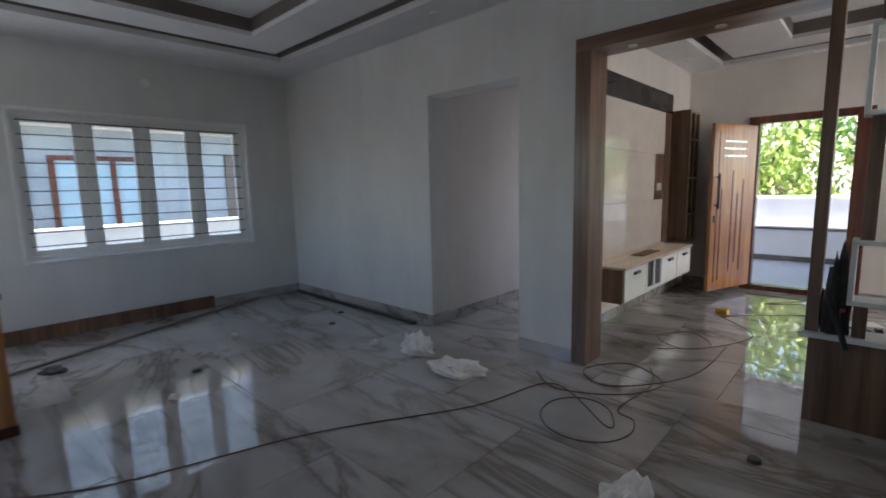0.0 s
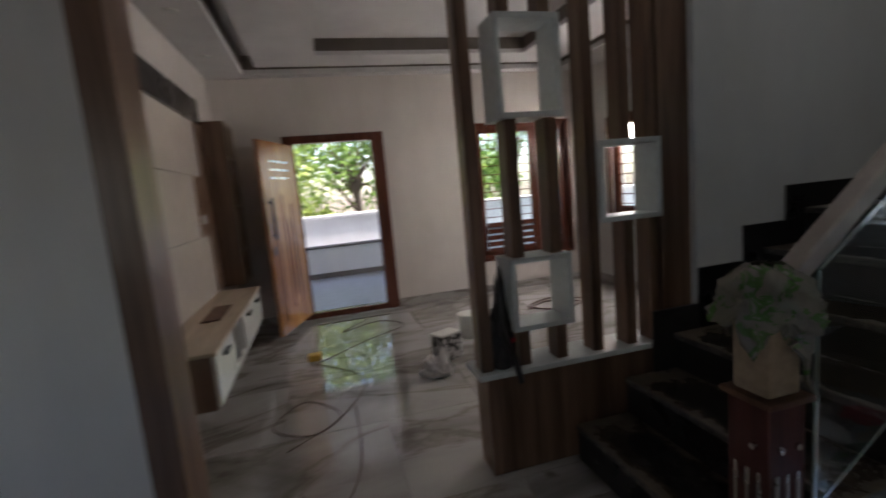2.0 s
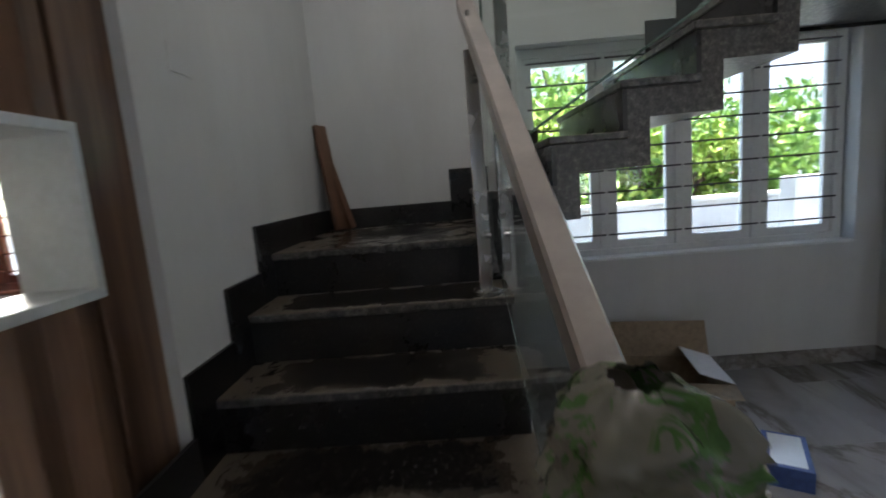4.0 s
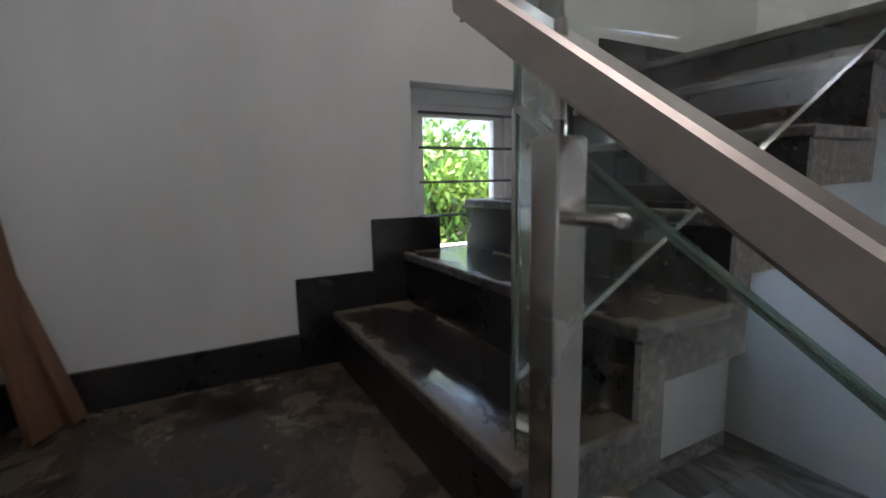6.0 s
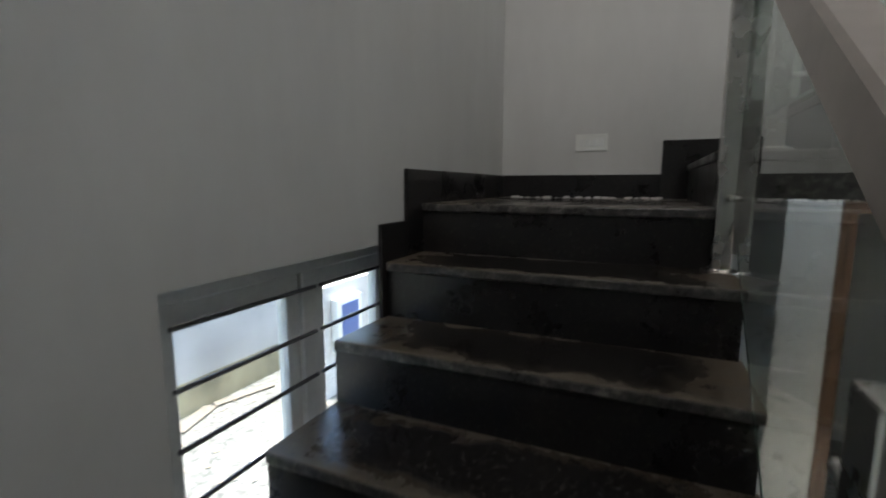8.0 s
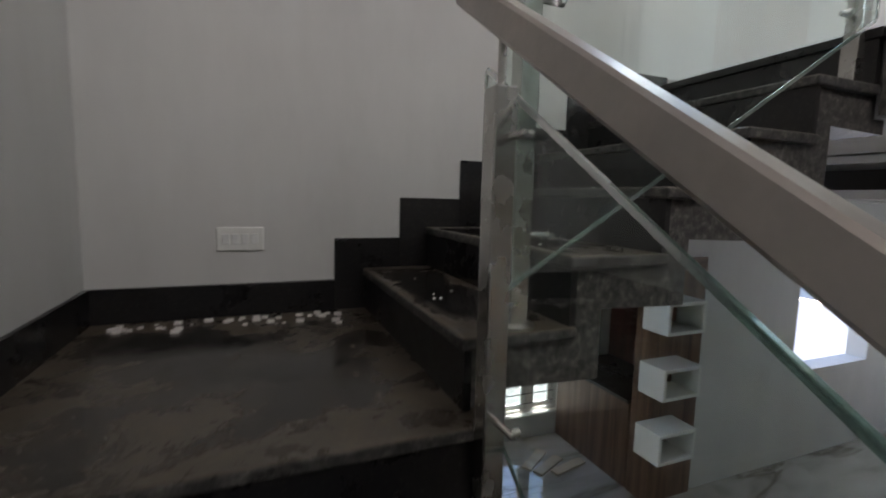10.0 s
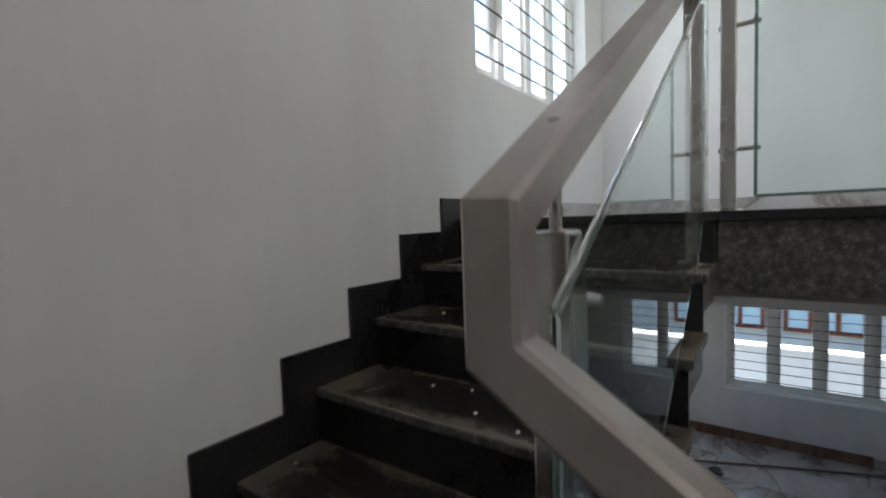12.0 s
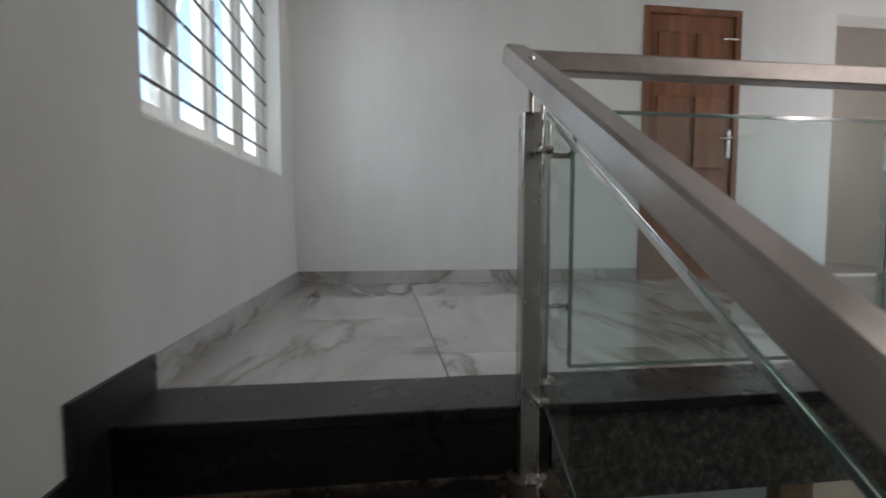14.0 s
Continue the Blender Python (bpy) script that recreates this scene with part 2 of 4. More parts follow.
REDPRINT = mat("red_packaging", speckle((0.45, 0.03, 0.05), 0.2), 0.3)
DARKRED = mat("dark_red_varnish", wood((0.05, 0.012, 0.01), (0.10, 0.025, 0.02), 1.0, 2), 0.3)
CARTON = mat("black_and_white_printed_card", lambda nt, b: link(nt, ramp(nt, noise_tex(nt, coords(nt), 22, 2, 0.5), (0.47, grey(0.03)), (0.5, grey(0.6))), b.inputs["Base Color"]), 0.4)
PORCH = mat("porch_tile", speckle((0.34, 0.35, 0.37), 0.08, 8), 0.4)
PARAPET = mat("outdoor_white_paint", plaster((0.78, 0.78, 0.78), 0.05), 0.7)
COMPOUND = mat("weathered_white_paint", plaster((0.60, 0.60, 0.59), 0.2), 0.8)
STAINED = mat("damp_stained_paint", plaster((0.48, 0.44, 0.30), 0.4), 0.85)
GRAVEL = mat("grey_gravel_yard", speckle((0.13, 0.13, 0.125), 0.5, 14), 0.9)
SOIL = mat("garden_soil", speckle((0.16, 0.13, 0.09), 0.35, 6), 0.9)
LEAF = mat("leaf_green", leaf_paint((0.06, 0.15, 0.02), (0.22, 0.38, 0.06)), 0.5)
LEAF_Y = mat("leaf_light_green", leaf_paint((0.13, 0.24, 0.03), (0.36, 0.46, 0.09)), 0.5)
BARK = mat("bark", speckle((0.12, 0.09, 0.065), 0.35), 0.9)
BLUEWALL = mat("neighbour_grey_paint", plaster((0.36, 0.42, 0.46), 0.08), 0.7)
NWIN = mat("neighbour_window_glass", (0.35, 0.5, 0.58), 0.1)

# ---- building blocks ----


def add_box(bm, x0, y0, z0, x1, y1, z1, bev=0.0):
    r = bmesh.ops.create_cube(bm, size=1)
    vs = r["verts"]
    for v in vs:
        v.co = Vector(((x0 + x1) / 2 + v.co.x * (x1 - x0), (y0 + y1) / 2 + v.co.y * (y1 - y0), (z0 + z1) / 2 + v.co.z * (z1 - z0)))
    if bev:
        es = list({e for v in vs for e in v.link_edges})
        bmesh.ops.bevel(bm, geom=es, offset=bev, segments=2, affect="EDGES", profile=0.5)
    return bm


def box(x0, y0, z0, x1, y1, z1, bev=0.0):
    return add_box(bmesh.new(), x0, y0, z0, x1, y1, z1, bev)


def mesh_of(name, bm, material, smooth=False):
    me = bpy.data.meshes.new(name)
    bmesh.ops.recalc_face_normals(bm, faces=bm.faces)
    bm.to_mesh(me)
    bm.free()
    me.materials.append(material)
    if smooth:
        for p in me.polygons:
            p.use_smooth = True
    return me


def part(name, bm, material, parent=None, label="", smooth=False):
    ob = new(name, mesh_of(name, bm, material, smooth))
    if parent is not None:
        ob.parent = parent
    if label:
        tagged(ob, label)
    return ob


def again(name, ob, parent, m):
    """Another piece on the same mesh."""
    o = new(name, ob.data)
    o.parent = parent
    o.matrix_local = m
    return o


def thing(name, m, label, category, group="", kind=""):
    ob = new(name)
    ob.matrix_world = m
    return tagged(ob, label, category, group, kind)


def structure(name, bm, material, label, category):
    return tagged(part(name, bm, material), label, category, kind="structure")


def prism(pts, axis, a, b):
    """A polygon of (u, v), pushed from a to b along axis; u, v are the other two axes in order."""
    bm = bmesh.new()
    order = {"x": (1, 2, 0), "y": (0, 2, 1), "z": (0, 1, 2)}[axis]
    rows = []
    for d in (a, b):
        row = []
        for u, v in pts:
            co = [0, 0, 0]
            co[order[0]], co[order[1]], co[order[2]] = u, v, d
            row.append(bm.verts.new(co))
        rows.append(row)
    n = len(pts)
    bm.faces.new(rows[0])
    bm.faces.new(rows[1][::-1])
    for i in range(n):
        j = (i + 1) % n
        bm.faces.new((rows[0][i], rows[1][i], rows[1][j], rows[0][j]))
    return bm


def tube(points, radius, sides=8, bm=None):
    bm = bm or bmesh.new()
    pts = [Vector(p) for p in points]
    rings = []
    for i, p in enumerate(pts):
        d = (pts[min(i + 1, len(pts) - 1)] - pts[max(i - 1, 0)]).normalized()
        q = d.to_track_quat("Z", "Y")
        r = radius[i] if isinstance(radius, (list, tuple)) else radius
        rings.append([bm.verts.new(p + q @ Vector((r * math.cos(2 * math.pi * k / sides), r * math.sin(2 * math.pi * k / sides), 0))) for k in range(sides)])
    for a, b in zip(rings, rings[1:]):
        for k in range(sides):
            bm.faces.new((a[k], a[(k + 1) % sides], b[(k + 1) % sides], b[k]))
    bm.faces.new(rings[0][::-1])
    bm.faces.new(rings[-1])
    return bm


def wall(name, axis, p0, p1, a0, a1, z0, z1, material, label, holes=()):
    """A wall across axis between p0 and p1, along the other axis from a0 to a1, with rectangular openings (a, b, z, z)."""
    us = sorted({a0, a1, *[h for o in holes for h in o[:2] if a0 < h < a1]})
    zs = sorted({z0, z1, *[h for o in holes for h in o[2:] if z0 < h < z1]})

    def solid(i, j):
        if not (0 <= i < len(us) - 1 and 0 <= j < len(zs) - 1):
            return False
        u, z = (us[i] + us[i + 1]) / 2, (zs[j] + zs[j + 1]) / 2
        return not any(h[0] < u < h[1] and h[2] < z < h[3] for h in holes)

    bm = bmesh.new()
    seen = {}

    def vert(p, u, z):
        key = (p, u, z)
        if key not in seen:
            seen[key] = bm.verts.new((p, u, z) if axis == "x" else (u, p, z))
        return seen[key]

    for i in range(len(us) - 1):
        for j in range(len(zs) - 1):
            if not solid(i, j):
                continue
            u, v, s, t = us[i], us[i + 1], zs[j], zs[j + 1]
            for p in (p0, p1):
                bm.faces.new([vert(p, u, s), vert(p, v, s), vert(p, v, t), vert(p, u, t)])
            for di, dj, (ua, za), (ub, zb) in ((-1, 0, (u, s), (u, t)), (1, 0, (v, s), (v, t)), (0, -1, (u, s), (v, s)), (0, 1, (u, t), (v, t))):
                if not solid(i + di, j + dj):
                    bm.faces.new([vert(p0, ua, za), vert(p0, ub, zb), vert(p1, ub, zb), vert(p1, ua, za)])
    return structure(name, bm, material, label, "wall")


def ring(bm, x0, z0, x1, z1, y0, y1, w, bev=0.0):
    """A rectangular frame in the xz plane, in one piece."""
    loops = []
    for y in (y0, y1):
        for d in (0, w):
            loops.append([bm.verts.new(co) for co in ((x0 + d, y, z0 + d), (x1 - d, y, z0 + d), (x1 - d, y, z1 - d), (x0 + d, y, z1 - d))])
    for p, q in ((0, 1), (1, 3), (3, 2), (2, 0)):
        for i in range(4):
            j = (i + 1) % 4
            bm.faces.new((loops[p][i], loops[p][j], loops[q][j], loops[q][i]))
    if bev:
        bmesh.ops.recalc_face_normals(bm, faces=bm.faces)
        es = [ed for ed in bm.edges if len(ed.link_faces) == 2 and ed.calc_face_angle(0) > 0.5]
        bmesh.ops.bevel(bm, geom=es, offset=bev, segments=1, affect="EDGES")
    return bm


def window(name, m, w, h, panes, bars, frame_mat, label, depth=0.10, slats=0.0, casing=True):
    win = thing(name, m, label, "window", kind="structure")
    if casing:
        part("window_frame", ring(bmesh.new(), -0.012, -0.012, w + 0.012, h + 0.012, -0.008, 0.03, 0.03, 0.003), frame_mat, win)
    part("outer_frame", ring(bmesh.new(), 0, 0, w, h, depth, depth + 0.07, 0.055, 0.004), frame_mat, win)
    part("window_sill", box(0, -0.02 if casing else 0.002, 0.0, w, depth, 0.014, 0.004), frame_mat, win)
    pw = (w - 0.11) / panes
    sash = glass = bar = None
    for i in range(panes):
        x = 0.055 + i * pw
        if i:
            part("mullion", box(x - 0.03, depth, 0.055, x + 0.03, depth + 0.07, h - 0.055, 0.004), frame_mat, win)
        at = pose(x + 0.03 if i else x, 0, 0.055)
        sw, sh = pw - (0.03 if i in (0, panes - 1) else 0.06), h - 0.11
        s = part("sash", ring(bmesh.new(), 0, 0, sw, sh, depth + 0.015, depth + 0.055, 0.05, 0.003), frame_mat, win)
        s.matrix_local = at
        g = part("pane", box(0.048, depth + 0.033, 0.048, sw - 0.048, depth + 0.039, sh - 0.048), GLASS, win)
        g.matrix_local, g.visible_shadow = at, False
        z0 = 0.055 + slats * h
        for k in range(bars):
            z = z0 + (h - 0.11 - slats * h) * (k + 0.7) / bars
            bm = tube([(0, 0, 0), (pw - 0.02, 0, 0)], 0.006, 6)
            if bar is None:
                bar = part("window_bar", bm, IRON if frame_mat is WHITE_FRAME else FRAMEWOOD, win)
                bar.matrix_local = pose(x + 0.01, depth - 0.03, z)
            else:
                bm.free()
                again("window_bar", bar, win, pose(x + 0.01, depth - 0.03, z))
        if slats:
            for k in range(5):
                part("slat", box(x + 0.05, depth - 0.012, 0.08 + k * slats * h / 5, x + pw - 0.05, depth + 0.008, 0.08 + (k + 0.72) * slats * h / 5, 0.003), frame_mat, win)
    return win


# ---- heights and lines of the house ----
R, D = 0.179, 0.2763            # riser and going
E_X, N_Y, S_Y = 3.0, 2.95, -0.36  # stair walls
D2 = 0.2695                     # going of the middle flight
X1, Y2, X3 = 2.057, 2.08, 2.039  # last nosing of the first flight, first of the second and of the third
UP = 3.19                       # upper floor
# heights of the eighteen steps
Z = [R * k for k in range(7)] + [6 * R + 0.1825 * k for k in range(1, 7)] + [2.169 + (UP - 2.169) * k / 6 for k in range(1, 7)]
CEIL_Z, TOP = 2.68, 6.15
W_X, HALL_Y, FRONT_Y = -5.033, 2.93, 6.4
UW_X = -1.62                    # west wall upstairs

# ---- setting ----
structure("ground", prism([(-400, -400), (400, -400), (400, 400), (-400, 400)], "z", -0.6, -0.35), SOIL, "bare brown garden soil around the house", "ground")
structure("floor_base", box(-5.25, -2.8, -0.3, 3.2, 6.62, -0.012), GROUT, "grey grout bed under the floor tiles", "floor")

wall("wall_west", "x", W_X - 0.22, W_X, -1.5, 3.15, -0.3, 2.92, WHITE_WALL, "white painted wall with a wide barred window",
     [(0.29, 2.372, 0.705, 2.082), (-1.17, -0.06, 0.705, 2.082)])
wall("wall_dining_north", "y", HALL_Y, 3.15, -5.033, 0.26, -0.02, 2.92, WHITE_WALL, "white painted wall with a passage and a wood-lined opening",
     [(-2.535, -1.557, -0.1, 2.127), (-1.078, 0.26, -0.1, 2.27)])
# The high hole is added out of view for the lamp standing in it.
wall("wall_stair_north", "y", N_Y, 3.15, 0.26, 3.0, -0.02, TOP, WHITE_WALL, "white painted wall beside the first flight",
     [(0.26, 1.385, -0.1, 2.92), (1.0, 2.6, 4.3, 5.5)])
wall("wall_east", "x", E_X, E_X + 0.22, -0.56, 6.62, -0.3, TOP, WHITE_WALL, "white painted outer wall with the low stair window",
     [(-0.2, 1.76, 0.755, 2.045), (4.72, 5.95, 0.84, 1.97)])
wall("wall_stair_south", "y", S_Y - 0.22, S_Y, UW_X - 0.2, 3.0, -0.02, TOP, WHITE_WALL, "white painted wall rising beside the upper flight",
     [(UW_X - 0.2, 0.4, -0.1, 2.92), (0.4, 1.6, -0.1, 2.3), (-1.19, 0.43, 3.91, 5.2)])
wall("wall_front", "y", FRONT_Y, FRONT_Y + 0.22, -1.557, 3.0, -0.3, 2.95, CREAM_WALL, "cream painted front wall with the main door and a wooden window",
     [(-0.677, 0.412, -0.1, 2.034), (1.5, 2.75, 0.4, 2.05)])
wall("wall_television", "x", -1.557, -1.33, 3.15, FRONT_Y, -0.02, 2.95, CREAM_WALL, "cream painted side wall of the living room")
wall("wall_passage", "x", -2.75, -2.535, 3.15, 5.0, -0.02, 2.5, CREAM_WALL, "pinkish cream side wall of the passage")
# The doorway hole is invented, unseen, for the passage fill lamp.
wall("wall_passage_end", "y", 5.0, 5.2, -2.75, -1.557, -0.02, 2.5, CREAM_WALL, "cream wall at the end of the passage", [(-2.45, -1.65, -0.1, 2.1)])
structure("ceiling_passage", box(-2.75, 3.15, 2.42, -1.557, 5.0, 2.5), CEIL, "white ceiling of the passage", "ceiling")
# The second hole is invented, out of view, for the dining fill lamp.
wall("wall_dining_south", "y", -1.5, -1.3, -5.033, 1.6, -0.02, 2.92, WHITE_WALL, "white partition with a wood-framed kitchen opening",
     [(-1.2, 1.1, -0.1, 2.18), (-3.85, -2.55, 0.95, 2.05)])
wall("wall_kitchen_east", "x", 1.6, 1.8, -2.8, -0.58, -0.02, 2.92, WHITE_WALL, "white wall beside the kitchen opening")
wall("wall_kitchen_south", "y", -2.8, -2.6, -1.4, 1.6, -0.02, 2.92, WHITE_WALL, "white kitchen wall with a tall barred window",
     [(-0.70, 0.05, 0.25, 2.05)])
wall("wall_kitchen_west", "x", -1.6, -1.4, -2.8, -1.5, -0.02, 2.92, WHITE_WALL, "white end wall of the kitchen")
structure("ceiling_kitchen", box(-5.033, -2.6, 2.92, 1.6, -1.5, 3.1), CEIL, "plain white kitchen ceiling", "ceiling")
structure("ceiling_under_slab", box(-0.5, -1.3, 2.92, 0.6, 2.93, 3.02), CEIL, "white underside of the upper floor slab", "ceiling")

# upper storey
structure("floor_upper", box(UW_X - 0.2, S_Y, 3.02, 0.6, 5.2, UP - 0.012), GROUT, "grey slab of the upper floor", "floor")
structure("slab_edge", box(0.6, 0.674, 2.925, 0.635, 2.95, UP - 0.03), GRAN_GREY, "speckled grey granite cladding on the slab edge", "trim")
structure("slab_nosing", box(0.42, 0.674, UP - 0.03, 0.655, 2.95, UP + 0.003, 0.004), GRAN, "black granite border along the stair well", "trim")
wall("wall_upper_west", "x", UW_X - 0.2, UW_X, S_Y, 5.4, 2.92, TOP, WHITE_WALL, "white upper hall wall with a stained wooden door",
     [(2.208, 3.017, UP, 5.27), (3.85, 4.9, UP, 5.3)])
# The opening here is invented, out of view, for the added hall lamp.
wall("wall_upper_north", "y", 5.2, 5.4, UW_X, 3.0, 2.95, TOP, CREAM_WALL, "cream wall closing the upper hall", [(-1.3, 0.5, UP, 5.3)])
wall("wall_upper_return", "x", 0.63, 0.8, 3.15, 5.2, 2.95, TOP, WHITE_WALL, "white wall beside the upper hall")
structure("ceiling_upper", box(UW_X - 0.2, S_Y - 0.22, TOP, 3.2, 5.4, TOP + 0.15), CEIL, "white ceiling over the stair well", "ceiling")
wall("wall_room_west", "x", -4.7, -4.5, 3.2, 5.6, 2.92, TOP, CREAM_WALL, "cream wall of the bright upper room", [(3.8, 5.2, 4.1, 5.3)])
wall("wall_room_south", "y", 3.2, 3.4, -4.5, UW_X - 0.2, 2.92, TOP, CREAM_WALL, "cream side wall of the upper room")
wall("wall_room_north", "y", 5.4, 5.6, -4.5, UW_X - 0.2, 2.92, TOP, CREAM_WALL, "cream far wall of the upper room")
structure("floor_upper_room", box(-4.5, 3.4, 3.0, UW_X - 0.2, 5.4, UP - 0.01), MARBLE_SKIRT, "pale marble floor of the upper room", "floor")
structure("ceiling_upper_room", box(-4.7, 3.2, TOP, UW_X - 0.2, 5.6, TOP + 0.15), CEIL, "white ceiling of the upper room", "ceiling")


def tray_ceiling(name, x0, y0, x1, y1, z, outer, inner, label):
    """A dropped ceiling with a groove round a raised panel and a recess inside it."""
    ox0, oy0, ox1, oy1 = outer
    ix0, iy0, ix1, iy1 = inner
    g = 0.13
    bm = bmesh.new()

    def frame_of(a, b, za, zb):
        (p0, q0, p1, q1), (r0, s0, r1, s1) = a, b
        add_box(bm, p0, q0, za, p1, s0, zb)
        add_box(bm, p0, s1, za, p1, q1, zb)
        add_box(bm, p0, s0, za, r0, s1, zb)
        add_box(bm, r1, s0, za, p1, s1, zb)

    frame_of((x0, y0, x1, y1), outer, z, z + 0.05)
    frame_of((ox0 + g, oy0 + g, ox1 - g, oy1 - g), inner, z + 0.035, z + 0.075)
    add_box(bm, x0, y0, z + 0.19, x1, y1, z + 0.23)
    structure(name, bm, CEIL, label, "ceiling")
    bm = bmesh.new()
    w = 0.012
    for p0, q0, p1, q1, za in ((*outer, z + 0.05), (*inner, z + 0.075)):
        add_box(bm, p0 - w, q0 - w, za, p1 + w, q0, z + 0.19)
        add_box(bm, p0 - w, q1, za, p1 + w, q1 + w, z + 0.19)
        add_box(bm, p0 - w, q0, za, p0, q1, z + 0.19)
        add_box(bm, p1, q0, za, p1 + w, q1, z + 0.19)
    structure(name.replace("ceiling", "cove"), bm, COVE, "brown painted sides of the ceiling recess", "trim")


tray_ceiling("ceiling_dining", W_X, -1.3, -0.5, HALL_Y, CEIL_Z, (-4.32, -0.7, -1.05, 2.5), (-3.8, -0.2, -1.6, 1.95), "white dropped dining ceiling with a recessed brown cove")
tray_ceiling("ceiling_living", -1.33, 3.15, 3.0, FRONT_Y, 2.64, (-0.95, 3.6, 2.6, 6.25), (-0.25, 4.2, 1.9, 5.75), "white dropped living room ceiling with a recessed brown cove")

# windows and doors
window("window_1", pose(W_X, 0.29, 0.705, 0, 0, 90), 2.082, 1.377, 4, 10, WHITE_FRAME, "wide white four-pane window with dark horizontal bars")
window("window_7", pose(W_X, -1.17, 0.705, 0, 0, 90), 1.11, 1.377, 2, 10, WHITE_FRAME, "white two-pane dining window with dark horizontal bars")
window("window_2", pose(E_X, 1.76, 0.755, 0, 0, -90), 1.96, 1.29, 4, 9, WHITE_FRAME, "low white four-pane stair window with horizontal bars", casing=False)
window("window_3", pose(0.43, S_Y, 3.91, 0, 0, 180), 1.62, 1.29, 4, 9, WHITE_FRAME, "high white four-pane window with horizontal bars", casing=False)
window("window_4", pose(0.05, -2.6, 0.25, 0, 0, 180), 0.75, 1.8, 2, 15, WHITE_FRAME, "tall white kitchen window with many horizontal bars", 0.06)
window("window_5", pose(1.5, FRONT_Y, 0.4), 1.25, 1.65, 3, 11, FRAMEWOOD, "dark red wooden window with bars and lower slats", 0.06, 0.24)
window("window_8", pose(E_X, 5.95, 0.84, 0, 0, -90), 1.23, 1.13, 3, 9, FRAMEWOOD, "dark red wooden side window with horizontal bars", 0.06)
# Window invented out of view as the bright upper room's source.
window("window_6", pose(-4.5, 3.8, 4.1, 0, 0, 90), 1.4, 1.2, 3, 6, WHITE_FRAME, "white three-pane window added out of view in the upper room")


def opening_lining():
    t = thing("door_frame", pose(0, 0, 0), "walnut laminate lining round the wide opening", "door frame", kind="structure")
    part("jamb", box(-1.086, 2.912, 0, -0.975, 3.168, 2.195, 0.004), WALNUT, t)
    part("head", box(-1.086, 2.912, 2.195, 0.262, 3.168, 2.278, 0.004), WALNUT_H, t)
    for x in (-0.75, -0.25):
        part("spot_light", tube([(x, 3.04, 2.196), (x, 3.04, 2.188)], 0.03, 16), WHITE_GLOSS, t)
    k = thing("kitchen_frame", pose(0, 0, 0), "brown wood lining of the kitchen opening", "door frame", kind="structure")
    part("head", box(-1.2, -1.52, 2.07, 1.1, -1.28, 2.18, 0.004), WALNUT_H, k)
    part("jamb", box(1.02, -1.52, 0, 1.1, -1.28, 2.07, 0.004), WALNUT, k)


opening_lining()


def front_door():
    t = thing("door_1", pose(0, 0, 0), "open teak main door in a dark red wooden frame", "door", kind="structure")
    y0, y1 = FRONT_Y - 0.012, FRONT_Y + 0.12
    for x0, x1 in ((-0.677, -0.565), (0.27, 0.412)):
        part("door_jamb", box(x0, y0, 0, x1, y1, 2.034, 0.006), FRAMEWOOD, t)
    part("door_head", box(-0.565, y0, 1.95, 0.27, y1, 2.034, 0.006), FRAMEWOOD, t)
    part("threshold", box(-0.565, y0 + 0.01, 0, 0.27, y1, 0.06, 0.006), FRAMEWOOD, t)
    leaf = part("door_leaf", box(0, -0.02, 0, 0.8, 0.02, 1.86, 0.004), TEAK, t, "polished orange teak leaf standing open")
    leaf.matrix_local = pose(-0.60, FRONT_Y - 0.02, 0.07, 0, 0, 251)
    for i, (u, z0, z1) in enumerate(((0.22, 0.2, 1.25), (0.32, 0.3, 1.1), (0.42, 0.2, 1.35), (0.62, 0.12, 1.15))):
        part("groove", box(u, 0.019, z0, u + 0.022, 0.024, z1, 0.002), FRAMEWOOD, leaf)
    for z in (1.5, 1.58, 1.66):
        part("inlay", box(0.2, 0.019, z, 0.62, 0.025, z + 0.022, 0.003), STEEL, leaf)
    part("panel_edge", box(0.70, 0.019, 0.1, 0.715, 0.024, 1.78, 0.002), FRAMEWOOD, leaf)
    h = part("handle", tube([(0.745, 0.06, 0.93), (0.745, 0.06, 1.32)], 0.011, 10), BLACK, leaf, "long black pull handle")
    for z in (0.97, 1.28):
        part("handle_stud", tube([(0.745, 0.02, z), (0.745, 0.06, z)], 0.008, 8), BLACK, h)
    part("lock", box(0.72, 0.018, 0.78, 0.76, 0.03, 0.86, 0.004), BLACK, leaf)


front_door()


def upper_door():
    t = thing("door_2", pose(UW_X, 2.208, UP, 0, 0, 90), "closed reddish brown panelled wooden door", "door", kind="structure")
    w, h = 0.809, 2.08
    part("door_frame", ring(bmesh.new(), 0, -0.02, w, h, -0.012, 0.11, 0.05, 0.004), UPDOOR, t)
    leaf = part("door_leaf", box(0.05, 0.01, 0.03, w - 0.05, 0.045, h - 0.05, 0.003), UPDOOR, t)
    for x0, x1 in ((0.12, 0.375), (0.435, 0.69)):
        for z0, z1 in ((0.18, 0.75), (0.87, 1.42), (1.54, 1.9)):
            part("panel", box(x0, -0.004, z0, x1, 0.012, z1, 0.008), UPDOOR, leaf)
    part("handle_plate", box(0.715, -0.006, 0.95, 0.748, 0.011, 1.17, 0.003), STEEL, leaf, "steel handle plate")
    part("handle", tube([(0.73, -0.006, 1.1), (0.73, -0.045, 1.1), (0.62, -0.045, 1.1)], 0.009, 8), STEEL, leaf, "steel lever handle")
